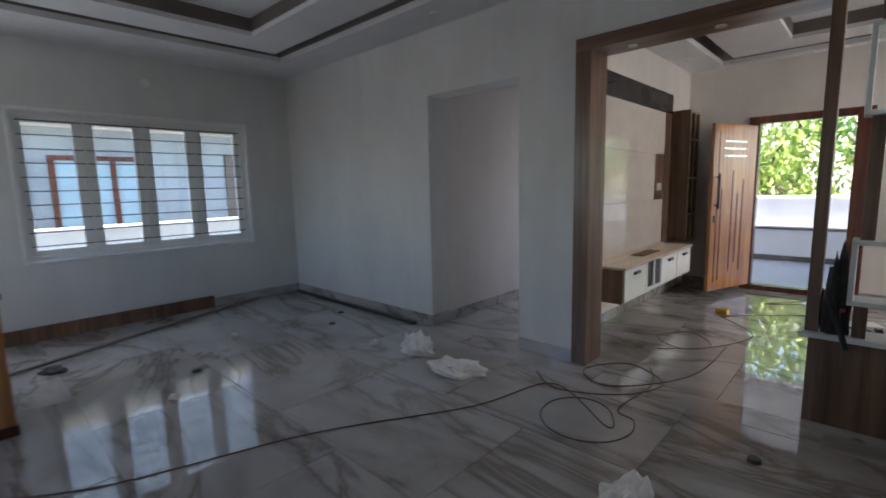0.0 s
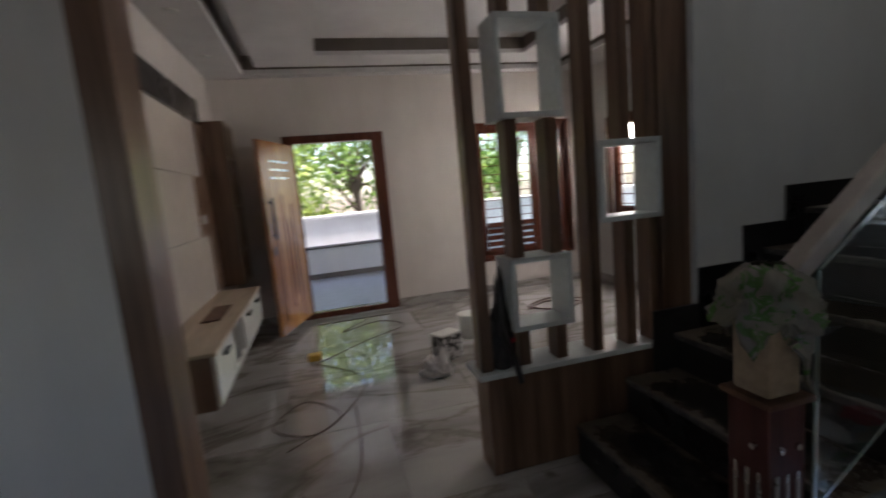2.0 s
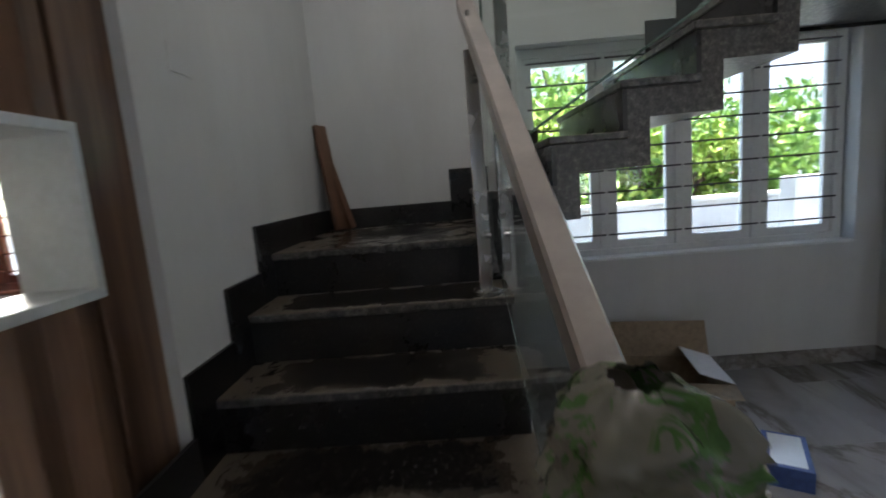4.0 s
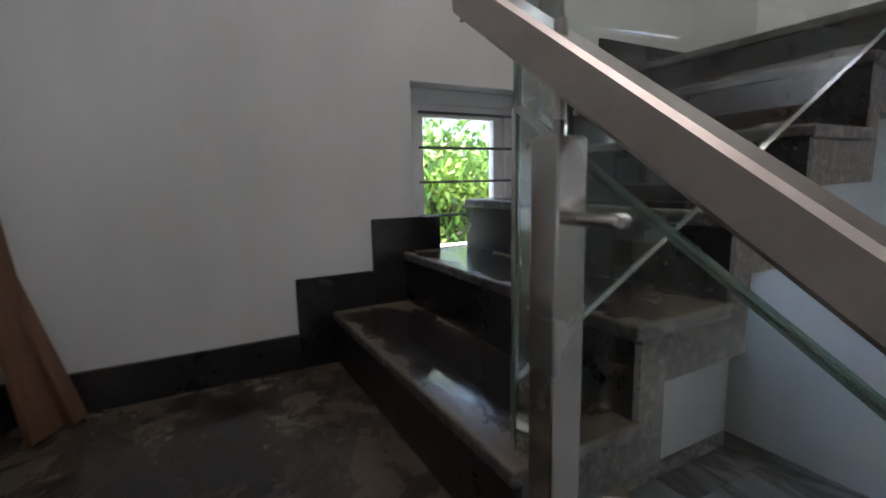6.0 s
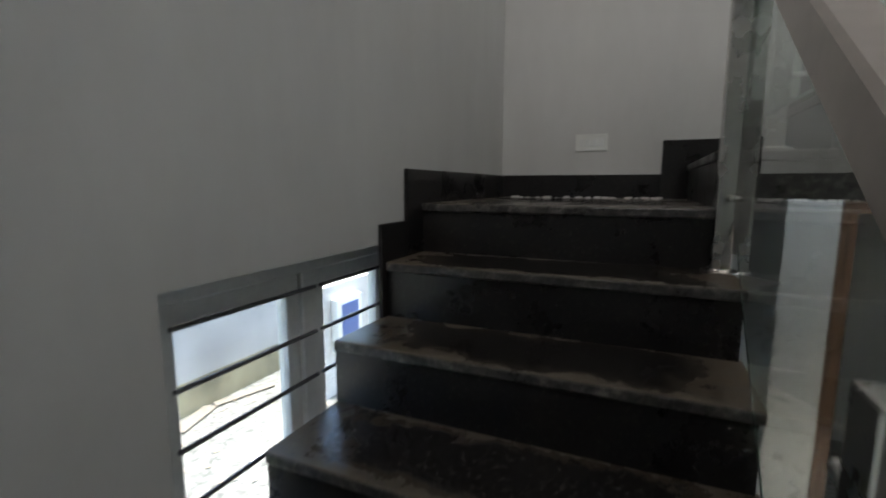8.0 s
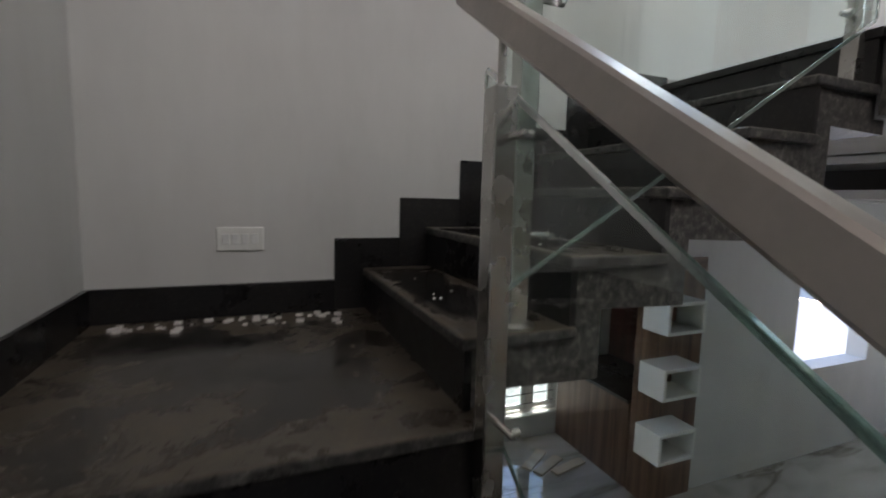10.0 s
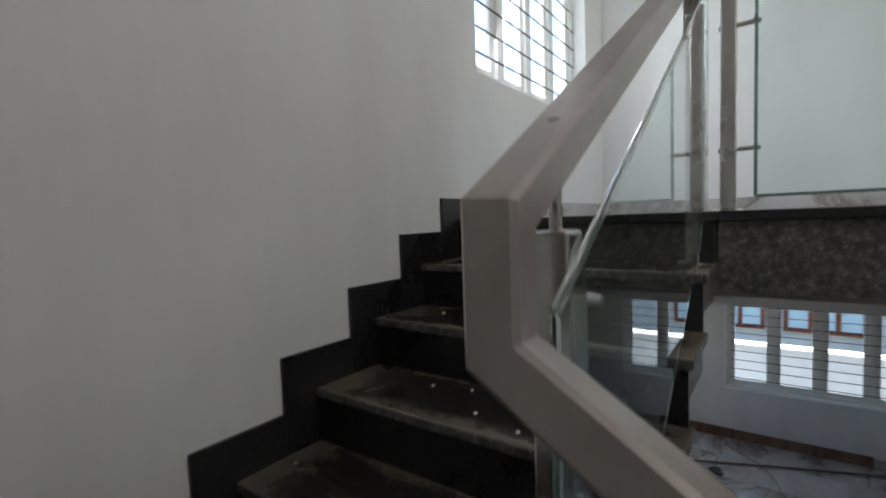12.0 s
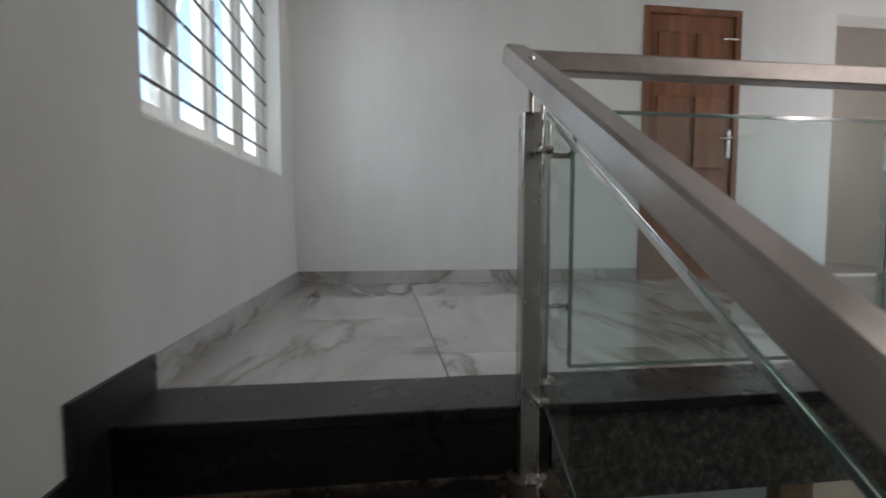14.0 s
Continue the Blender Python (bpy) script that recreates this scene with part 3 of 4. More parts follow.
    for z in (0.4, 1.86):
        part("bolt", tube([(0.66, -0.012, z), (0.78, -0.012, z)], 0.008, 8), STEEL, leaf, "steel tower bolt")


upper_door()

# skirtings of the ground and upper floors
def skirting(name, x0, y0, x1, y1, z, material=MARBLE_SKIRT, h=0.095, label="grey marble skirting along the wall"):
    structure(name, box(x0, y0, z, x1, y1, z + h, 0.002), material, label, "baseboard")


T = 0.012
skirting("baseboard_dining_north", W_X + T, HALL_Y - T, -2.535, HALL_Y, 0)
skirting("baseboard_stub", -1.557, HALL_Y - T, -1.09, HALL_Y, 0)
skirting("baseboard_dining_west", W_X, -1.3, W_X + T, HALL_Y, 0)
skirting("baseboard_passage", -2.535, HALL_Y, -2.535 + T, 5.0, 0)
skirting("baseboard_front", 0.415, FRONT_Y - T, 3.0, FRONT_Y, 0)
skirting("baseboard_front_west", -1.33, FRONT_Y - T, -0.68, FRONT_Y, 0)
skirting("baseboard_television", -1.33, 3.17, -1.33 + T, FRONT_Y - T, 0)
skirting("baseboard_living_east", E_X - T, 3.15, E_X, FRONT_Y - T, 0)
skirting("baseboard_understair_east", E_X - T, S_Y, E_X, 2.0, 0)
skirting("baseboard_understair_south", 1.6, S_Y, E_X - T, S_Y + T, 0)
skirting("baseboard_upper_south", UW_X + T, S_Y, 0.43, S_Y + T, UP)
skirting("baseboard_upper_west", UW_X, S_Y, UW_X + T, 2.2, UP)
skirting("baseboard_upper_west_far", UW_X, 3.025, UW_X + T, 3.84, UP)

# ---- the staircase ----
def nosing(flight, k):
    if flight == 1:
        return X1 - (6 - k) * D, R * k
    if flight == 2:
        return Y2 - (k - 1) * D2, Z[6 + k]
    return X3 - (k - 1) * D, Z[12 + k]


def flight(n, label, sign, lo, hi, first_floor, axis, wall_at):
    """Steps that run along axis by sign, between lo and hi across; wall_at: the wall's side and its sense."""
    t = thing("staircase", pose(0, 0, 0), label, "staircase", "flights of the stairs")
    lead, th, back = 0.028, 0.137, 0.115
    pts, low = [], []
    start = nosing(n, 1)[0] + sign * lead
    last = 6 if n != 2 else 6
    z_prev = first_floor
    pts.append((start, z_prev - (0.0 if n == 1 else th)))
    if n == 1:
        pts[0] = (start, 0.0)
    for k in range(1, last + 1):
        p, z = nosing(n, k)
        p += sign * lead
        pts.append((p, z - 0.03))
        if k < last:
            pts.append((nosing(n, k + 1)[0] + sign * lead, z - 0.03))
    # underside, back from the top
    for k in range(last, 0, -1):
        p, z = nosing(n, k)
        q = p + sign * back
        if k == last:
            low.append((q, z - 0.03))
        low.append((q, z - R - th if k > 1 else (z - R - th if n != 1 else 0.0)))
        if k > 1:
            low.append((nosing(n, k - 1)[0] + sign * back, nosing(n, k - 1)[1] - th))
    seen, poly = set(), []
    for c in pts + low:
        c = (round(c[0], 4), round(c[1], 4))
        if c not in seen:
            seen.add(c)
            poly.append(c)
    part("step_body", prism(poly, "y" if axis == "x" else "x", lo + 0.012, hi - 0.012), GRAN_GREY, t, "speckled grey stepped slab under the treads")

    def across(a0, a1, b0, b1, z0, z1, bev=0.0):
        a0, a1 = min(a0, a1), max(a0, a1)
        return box(a0, b0, z0, a1, b1, z1, bev) if axis == "x" else box(b0, a0, z0, b1, a1, z1, bev)

    for k in range(1, last + 1):
        p, z = nosing(n, k)
        z_low = nosing(n, k - 1)[1] if k > 1 else first_floor
        part("riser", across(p + sign * (lead - 0.018), p + sign * lead, lo, hi, z_low, z - 0.03), GRAN, t)
        if k < last:
            end = nosing(n, k + 1)[0] + sign * lead
            part("tread", across(p, end, lo - 0.012 if wall_at[1] < 0 else lo, hi + 0.012 if wall_at[1] > 0 else hi, z - 0.03, z, 0.006), GRAN_TREAD, t, "dusty black granite tread")
        # stepped skirting on the wall
        w = wall_at[0]
        w0, w1 = (w - 0.014, w) if wall_at[2] > 0 else (w, w + 0.014)
        if k < last:
            q = p - sign * 0.115
            end = nosing(n, k + 1)[0] - sign * 0.115
            if n == 2 and k == 5:
                q = p + 0.022
            a0, a1 = sorted((q, end))
            if not (n == 2 and 3 <= k <= 4) and not (n == 1 and k < 3):
                bm = box(a0, w0, z - 0.19 if k > 1 else z - R, a1, w1, z + 0.125, 0.002) if axis == "x" else box(w0, a0, z - 0.19, w1, a1, z + 0.125, 0.002)
                part("stepped_skirting", bm, GRAN, t)
    return t


flight(1, "lower flight of dusty black granite steps", 1, 2.0, N_Y, 0.0, "x", (N_Y, -1, 1))
flight(2, "middle flight of black granite steps past the window", -1, 1.987, E_X, Z[6], "y", (E_X, -1, 1))
flight(3, "upper flight of black granite steps to the hall", -1, S_Y, 0.66, Z[12], "x", (S_Y, 1, -1))


def landing(x0, y0, x1, y1, z, label):
    t = thing("landing", pose(0, 0, 0), label, "stair landing", "landings")
    part("slab", box(x0 + 0.03, y0 + 0.035, z - 0.17, x1 - 0.005, y1 - 0.035, z - 0.03), GRAN_GREY, t)
    part("top_slab", box(x0, y0, z - 0.03, x1, y1, z, 0.006), GRAN_LANDING, t, "dusty black granite slab")
    return t


l1 = landing(X1, Y2 - 0.03, E_X, N_Y, Z[6], "dusty black granite landing with a leaning board")
part("skirting", box(X1 - 0.115, N_Y - 0.014, Z[6] - 0.19, E_X - 0.014, N_Y, Z[6] + 0.125, 0.002), GRAN, l1)
part("skirting", box(E_X - 0.014, Y2 + 0.115, Z[6], E_X, N_Y, Z[6] + 0.12, 0.002), GRAN, l1)
l2 = landing(1.976, S_Y, E_X, nosing(2, 6)[0], Z[12], "dusty black granite landing below a switch plate")
part("skirting", box(E_X - 0.014, S_Y + 0.014, Z[12] - 0.19, E_X, nosing(2, 6)[0] + 0.115, Z[12] + 0.125, 0.002), GRAN, l2)
part("skirting", box(X3 + 0.115, S_Y, Z[12], E_X, S_Y + 0.014, Z[12] + 0.125, 0.002), GRAN, l2)
structure("upper_step_edge", box(0.42, S_Y, UP - 0.03, 0.657, 0.672, UP + 0.003, 0.005), GRAN, "black granite top nosing of the stairs", "trim")
structure("upper_skirting_black", box(0.43, S_Y, UP - 0.19, 0.772, S_Y + 0.014, UP + 0.1, 0.002), GRAN, "black granite end of the stepped skirting", "baseboard")

# ---- railing: glass panels, steel posts and a wrapped handrail ----
def bar_between(a, b, w, h, up=(0, 0, 1)):
    """A square bar with rounded edges from a to b."""
    a, b = Vector(a), Vector(b)
    d = (b - a)
    bm = box(-w / 2, -h / 2, 0, w / 2, h / 2, d.length, 0.006)
    z = d.normalized()
    u = Vector(up)
    y = (u - z * u.dot(z)).normalized()
    x = y.cross(z)
    m = Matrix((x, y, z)).transposed().to_4x4()
    m.translation = a
    bmesh.ops.transform(bm, matrix=m, verts=bm.verts)
    return bm


def mitred(points, w, h):
    """A square tube bent along points with mitred corners; w across the first stretch, h in its upright plane."""
    P = [Vector(p) for p in points]
    d = [(b - a).normalized() for a, b in zip(P, P[1:])]
    side = d[0].cross(Vector((0, 0, 1))).normalized()
    up = side.cross(d[0])
    ring_pts = []
    c = 0.006
    for a, b in ((-1, -1), (1, -1), (1, 1), (-1, 1)):
        for ca, cb in ((c, 0), (0, c)) if a * b < 0 else ((0, c), (c, 0)):
            ring_pts.append(P[0] + side * a * (w / 2 - ca) + up * b * (h / 2 - cb))
    bm = bmesh.new()
    rings = [[bm.verts.new(p) for p in ring_pts]]
    for i in range(1, len(P)):
        n = d[i - 1] + d[i] if i < len(d) else d[i - 1]
        rings.append([bm.verts.new(v.co + d[i - 1] * ((P[i] - v.co).dot(n) / d[i - 1].dot(n))) for v in rings[-1]])
    for a, b in zip(rings, rings[1:]):
        for k in range(8):
            bm.faces.new((a[k], a[(k + 1) % 8], b[(k + 1) % 8], b[k]))
    bm.faces.new(rings[0][::-1])
    bm.faces.new(rings[-1])
    return bm


def post(t, x, y, z, h, along, to_glass):
    """A steel post; its two clamp rods reach along the glass, whose plane lies to_glass beside it."""
    p = part("post", box(x - 0.024, y - 0.024, z + 0.008, x + 0.024, y + 0.024, z + h, 0.004), STEEL, t, "square stainless steel post")
    part("base_flange", tube([(x, y, z), (x, y, z + 0.006), (x, y, z + 0.012)], [0.05, 0.05, 0.036], 24), STEEL, p)
    part("pin", tube([(x, y, z + h), (x, y, z + h + 0.13)], 0.008, 10), STEEL, p)
    for dz in (0.215, h - 0.095):
        c = Vector((x, y, z + dz))
        a, g = Vector((*along, 0)), Vector((*to_glass, 0))
        part("glass_clamp", tube([c + a * 0.02, c + a * 0.09, c + a * 0.094], [0.008, 0.008, 0.006], 14), STEEL, p, "round steel glass clamp")
        part("clamp_disc", tube([c + a * 0.078 + g * 0.004, c + a * 0.078 + g * 0.024], 0.009, 12), STEEL, p)
        part("bolt_head", tube([c - a * 0.022, c - a * 0.03], 0.009, 10), STEEL, p)


def glass_panel(t, p, zp, q, zq, drop=0.685):
    """A sheet of glass that stands between the plan points p and q; zp, zq: its upper edge."""
    th = 0.0036
    a, b = Vector((*p, 0)), Vector((*q, 0))
    u = (b - a).normalized()
    n = Vector((-u.y, u.x, 0)) * th
    bm = bmesh.new()
    ends = [(a, zp - drop), (b, zq - drop), (b, zq), (a, zp)]
    front = [bm.verts.new((c + n) + Vector((0, 0, z))) for c, z in ends]
    back = [bm.verts.new((c - n) + Vector((0, 0, z))) for c, z in ends]
    bm.faces.new(front)
    bm.faces.new(back[::-1])
    for i in range(4):
        k = (i + 1) % 4
        bm.faces.new((front[i], back[i], back[k], front[k]))
    g = part("glass_panel", bm, GLASS, t, "clear greenish glass panel")
    g.visible_shadow = False
    for i in range(4):
        (c, z), (e, y) = ends[i], ends[(i + 1) % 4]
        c, e = c + Vector((0, 0, z)), e + Vector((0, 0, y))
        part("glass_edge", bar_between(c, e, 0.0014, 2 * th + 0.0006, n) if i in (1, 3) else bar_between(c, e, 2 * th + 0.0006, 0.0014, (0, 0, 1)), GLASS_EDGE, t, "green cut edge of the glass")


def railing():
    t = thing("stair_railing", pose(0, 0, 0), "glass stair railing with steel posts and a film-wrapped handrail", "railing")
    k1, k2 = (2.064, 2.081), (2.012, 0.610)
    part("handrail", mitred([(0.72, 2.008, 1.0), (*k1, 1.955), (*k1, 2.125), (*k2, 3.066), (*k2, 3.197), (0.488, 0.607, 4.09)], 0.058, 0.054), RAILWRAP, t, "greyish film-wrapped square handrail")
    part("handrail", bar_between((0.49, 0.634, 4.07), (0.49, 2.95, 4.07), 0.055, 0.056), RAILWRAP, t)
    for x, y, z in ((*k1, 1.955), (*k1, 2.125), (*k2, 3.066), (*k2, 3.197)):
        part("weld_seam", tube([(x - 0.018, y - 0.018, z - 0.0265), (x + 0.018, y + 0.018, z - 0.0265)], 0.002, 6), STEEL, t)
    post(t, 1.884, 2.084, Z[5], 0.85, (-1, 0), (0, -1))
    post(t, 2.074, 1.95, Z[7], 0.86, (0, -1), (-1, 0))
    post(t, 2.012, 0.752, Z[11], 0.86, (0, 1), (-1, 0))
    post(t, 1.877, 0.612, Z[13], 0.838, (-1, 0), (0, 1))
    post(t, 0.66, 0.600, Z[17], 0.875, (1, 0), (0, 1))
    for y in (0.69, 1.82, 2.88):
        post(t, 0.48, y, UP, 0.73, (0, 1 if y < 2 else -1), (1, 0))
    glass_panel(t, (0.86, 2.0), 1.046, (2.023, 2.041), 1.802)
    glass_panel(t, (2.041, 2.024), 2.054, (1.981, 0.632), 2.91)
    glass_panel(t, (1.954, 0.640), 3.096, (0.64, 0.640), 3.905)
    glass_panel(t, (0.515, 0.77), 3.94, (0.515, 1.76), 3.94, 0.7)
    glass_panel(t, (0.515, 1.88), 3.94, (0.515, 2.82), 3.94, 0.7)


railing()


def newel():
    t = thing("newel_post", pose(0.685, 2.0, 0), "dark red wooden newel post wrapped in printed film", "newel post")
    part("base", box(-0.06, -0.06, 0, 0.06, 0.06, 0.735, 0.005), DARKRED, t, "dark red varnished post base")
    for x, y in ((-0.034, -0.061), (0.0, -0.061), (0.034, -0.061), (-0.061, -0.034), (-0.061, 0.0), (-0.061, 0.034)):
        part("inlay_strip", box(x - 0.006, y - 0.002, 0.05, x + 0.006, y + 0.002, 0.55, 0.001) if y < -0.05 else box(x - 0.002, y - 0.006, 0.05, x + 0.002, y + 0.006, 0.55, 0.001), STEEL, t, "pale upright inlay strip")
    for x, y in ((-0.025, -0.061), (0.03, -0.061), (-0.061, -0.02)):
        part("stud", tube([(x, y + 0.004, 0.62), (x, y - 0.008, 0.62)] if y < -0.05 else [(x + 0.004, y, 0.62), (x - 0.008, y, 0.62)], 0.009, 12), STEEL, t)
    part("ledge", box(-0.075, -0.075, 0.735, 0.075, 0.075, 0.752, 0.005), PLY, t, "worn timber ledge")
    part("column", box(-0.052, -0.052, 0.752, 0.052, 0.052, 0.985, 0.008), CARD, t, "paper-covered column")

    def sheet(seed, z_top, z_hem, r_top, r_mid, r_hem, rag):
        """A crumpled open sleeve of film with a ragged hem."""
        bm = bmesh.new()
        na, nz = 56, 22
        rows = []
        for k in range(nz + 1):
            u = k / nz
            row = []
            for i in range(na):
                a = 2 * math.pi * i / na
                c, d = math.cos(a), math.sin(a)
                square = 1 / max(abs(c), abs(d)) ** 0.55
                hem = rag * (noise.noise(Vector((c * 1.3, d * 1.3, seed))) + 0.45 * noise.noise(Vector((c * 5, d * 5, seed + 4))))
                z = z_top + (z_hem + hem - z_top) * u
                r = r_top + (r_mid - r_top) * math.sin(min(1.0, u * 2.4) * math.pi / 2) + (r_hem - r_mid) * u * u
                fold = noise.noise(Vector((c * 2.1, d * 2.1, u * 2.6 + seed))) + 0.6 * abs(noise.noise(Vector((c * 4.5, d * 4.5, u * 6 + seed)))) + 0.7 * abs(noise.noise(Vector((c * 9, d * 9, u * 13 + seed))))
                r *= square * (1 + 0.3 * fold)
                r = max(r, 0.056 * square if u > 0.25 else 0.03)
                row.append(bm.verts.new((c * r, d * r, z + 0.012 * noise.noise(Vector((c * 3, d * 3, u * 5 + seed))))))
            rows.append(row)
        for p, q in zip(rows, rows[1:]):
            for i in range(na):
                bm.faces.new((p[i], p[(i + 1) % na], q[(i + 1) % na], q[i]))
        return bm

    part("film_wrap", sheet(2.0, 1.085, 0.945, 0.03, 0.078, 0.09, 0.06), FILM, t, "crumpled white and green printed film", smooth=True)
    part("film_wrap", sheet(7.3, 1.0, 0.90, 0.056, 0.06, 0.068, 0.12), FILM, t, "lower torn sleeve of printed film", smooth=True)
    part("film_strip", tube([(0.0, -0.07, 0.9), (0.03, -0.082, 0.86), (0.035, -0.078, 0.8), (0.05, -0.085, 0.765)], [0.012, 0.009, 0.006, 0.003], 5), FILM, t, "torn hanging strip of film")


newel()

# ---- living room screen ----
def screen():
    t = thing("room_divider", pose(0, 0, 0), "walnut slat room divider on a low panelled base", "room divider")
    part("base_panel", box(0.262, 2.98, 0, 1.388, 3.145, 0.472, 0.004), WALNUT, t)
    part("ledge", box(0.22, 2.957, 0.472, 1.388, 3.165, 0.5, 0.005), GREY_LAM, t, "pale grey ledge slab")
    cut = {1: ((0.68, 1.003), (1.61, 2.04)), 2: ((0.68, 1.003), (1.61, 2.04)), 4: ((1.116, 1.493),), 5: ((1.116, 1.493),)}
    for i, x1 in enumerate((0.30, 0.488, 0.678, 0.873, 1.062, 1.198)):
        z = 0.5
        for a, b in (*cut.get(i, ()), (2.92, 0)):
            part("slat", box(x1 - 0.056, 2.99, z, x1, 3.085, a, 0.003), WALNUT, t)
            z = b
    part("end_panel", box(1.21, 2.985, 0.5, 1.385, 3.1, 2.92, 0.003), WALNUT, t)
    for x0, x1, z0, z1 in ((0.401, 0.706, 1.61, 2.04), (0.872, 1.205, 1.116, 1.493), (0.404, 0.706, 0.67, 1.003)):
        part("box_shelf", ring(bmesh.new(), x0, z0, x1, z1, 2.962, 3.135, 0.024, 0.002), GREY_LAM, t, "open pale grey box shelf")


screen()


def tv_wall():
    t = thing("television_panel", pose(0, 0, 0), "cream gloss television panel with a dark marble band", "wall panel")
    x = -1.33
    part("dark_band", box(x, 3.45, 2.075, x + 0.035, 5.66, 2.285, 0.003), DARKPANEL, t, "dark brown marble band")
    part("dark_band", box(x, 5.47, 0.62, x + 0.03, 5.66, 2.075, 0.003), WALNUT, t, "brown wooden side strip")
    part("cream_panel", box(x, 3.45, 1.62, x + 0.022, 5.47, 2.075, 0.002), CREAM_TILE, t)
    part("cream_panel", box(x, 3.45, 1.12, x + 0.016, 5.47, 1.617, 0.002), CREAM_TILE, t)
    part("cream_panel", box(x, 3.45, 0.62, x + 0.022, 5.47, 1.117, 0.002), CREAM_TILE, t)
    part("wood_strip", box(x + 0.016, 5.2, 1.12, x + 0.024, 5.47, 1.617, 0.002), WALNUT, t)
    part("socket_plate", box(x + 0.024, 5.25, 1.22, x + 0.034, 5.37, 1.30, 0.003), WHITE_GLOSS, t)
    u = thing("tv_cabinet", pose(-1.33, 3.6, 0.31), "wall-hung walnut television cabinet with white gloss drawers", "tv cabinet")
    part("body", box(0, 0, 0, 0.33, 1.85, 0.29, 0.003), WALNUT, u)
    part("top", box(0, -0.01, 0.29, 0.36, 1.86, 0.31, 0.004), OAK, u, "pale oak top board")
    for i, (a, b) in enumerate(((0.02, 0.5), (0.92, 1.36), (1.37, 1.83))):
        d = part("drawer", box(0.33, a, 0.012, 0.35, b, 0.28, 0.004), WHITE_GLOSS, u, "white gloss drawer front")
        part("handle", box(0.35, (a + b) / 2 - 0.06, 0.225, 0.372, (a + b) / 2 + 0.06, 0.25, 0.005), BLACK, d, "short black handle")
    # No real recess: a black sheet on the front paints the niche's shade.
    part("niche_back", box(0.325, 0.51, 0.012, 0.334, 0.91, 0.28, 0.002), BLACK, u, "black sheet for the shade inside the open niche")
    for y in (0.51, 0.70, 0.88):
        part("niche_divider", box(0.33, y, 0.012, 0.35, y + 0.03, 0.28, 0.003), WHITE_GLOSS, u)
    part("niche_shelf", box(0.33, 0.54, 0.012, 0.35, 0.88, 0.05, 0.003), WHITE_GLOSS, u)
    r = thing("remote", pose(-1.2, 4.3, 0.621), "brown wooden offcut lying on the cabinet", "wood offcut")
    part("board", box(0, 0, 0, 0.12, 0.45, 0.008, 0.002), PLY, r)
    s = thing("tall_shelf", pose(-1.33, 5.67, 0.62), "tall walnut display shelf with open compartments", "shelf unit")
    part("back", box(0, 0.0, 0, 0.012, 0.36, 1.49), WALNUT, s)
    for y in (0.0, 0.335):
        part("side", box(0.012, y, 0, 0.22, y + 0.025, 1.49, 0.002), WALNUT, s)
    part("divider", box(0.012, 0.17, 0.02, 0.215, 0.185, 1.465, 0.001), WALNUT, s)
    for z in (0, 0.30, 0.72, 1.16, 1.465):
        part("shelf_board", box(0.012, 0.025, z, 0.215, 0.335, z + 0.022, 0.002), WALNUT, s)
        part("edge_strip", box(0.215, 0.0, z, 0.222, 0.36, z + 0.02, 0.001), OAK, s, "pale edge strip")
    for y in (0.0, 0.168, 0.342):
        part("edge_strip", box(0.2225, y, 0.0, 0.229, y + 0.018, 1.487, 0.001), OAK, s)


tv_wall()


def kitchen():
    t = thing("wood_pillar", pose(0, 0, 0), "walnut pillar with three white box shelves", "shelf unit")
    part("pillar", box(-1.19, -1.5, 0, -0.66, -1.27, 2.07, 0.004), WALNUT, t)
    for z in (0.53, 1.07, 1.606):
        part("box_shelf", ring(bmesh.new(), -0.889, z, -0.485, z + 0.263, -1.268, -1.01, 0.03, 0.003), WHITE_GLOSS, t, "white open box shelf")
    c = thing("kitchen_counter", pose(0, 0, 0), "brown wooden kitchen counter with a dark top", "kitchen counter")
    part("carcass", box(-1.395, -2.59, 0, -0.66, -1.52, 0.82, 0.003), WALNUT, c)
    part("worktop", box(-1.395, -2.59, 0.82, -0.63, -1.51, 0.855, 0.004), GRAN, c, "dark granite worktop")
    d = thing("wall_panel", pose(0, 0, 0), "dark brown splash panel above the counter", "wall panel")
    part("panel", box(-1.398, -2.59, 0.856, -1.36, -1.52, 2.06, 0.003), DARKRED, d)
    p = thing("plank_pile", pose(-0.2, -2.05, 0, 0, 0, 20), "short pale plank offcuts on the kitchen floor", "planks")
    for i, (x, y, a) in enumerate(((0, 0, 5), (-0.1, 0.16, -8), (0.03, -0.15, 14))):
        b = part("plank", box(-0.2, -0.05, 0, 0.2, 0.05, 0.02, 0.003), OAK, p)
        b.matrix_local = pose(x, y, 0.021 * (i == 1), 0, 0, a)


kitchen()


# ---- loose things ----
def crumple(name, m, size, flat, material, label, category, seed):
    t = thing(name, m, label, category)
    bm = bmesh.new()
    bmesh.ops.create_icosphere(bm, subdivisions=4, radius=1)
    s = Vector((seed * 3.1, seed * 1.7, seed))
    for v in bm.verts:
        d = v.co.copy()
        k = 1 + 0.4 * noise.noise(d * 1.6 + s) + 0.12 * noise.noise(d * 4 + s) - 0.22 * abs(noise.noise(d * 5 + s))
        z = max(0.0, d.z * 0.8 + 0.25) * (0.75 + 0.4 * noise.noise(d * 2.5 + s))
        v.co = Vector((d.x * k * size, d.y * k * size * 0.75, max(0.0, z * k * flat)))
    part("film", bm, material, t)
    return t


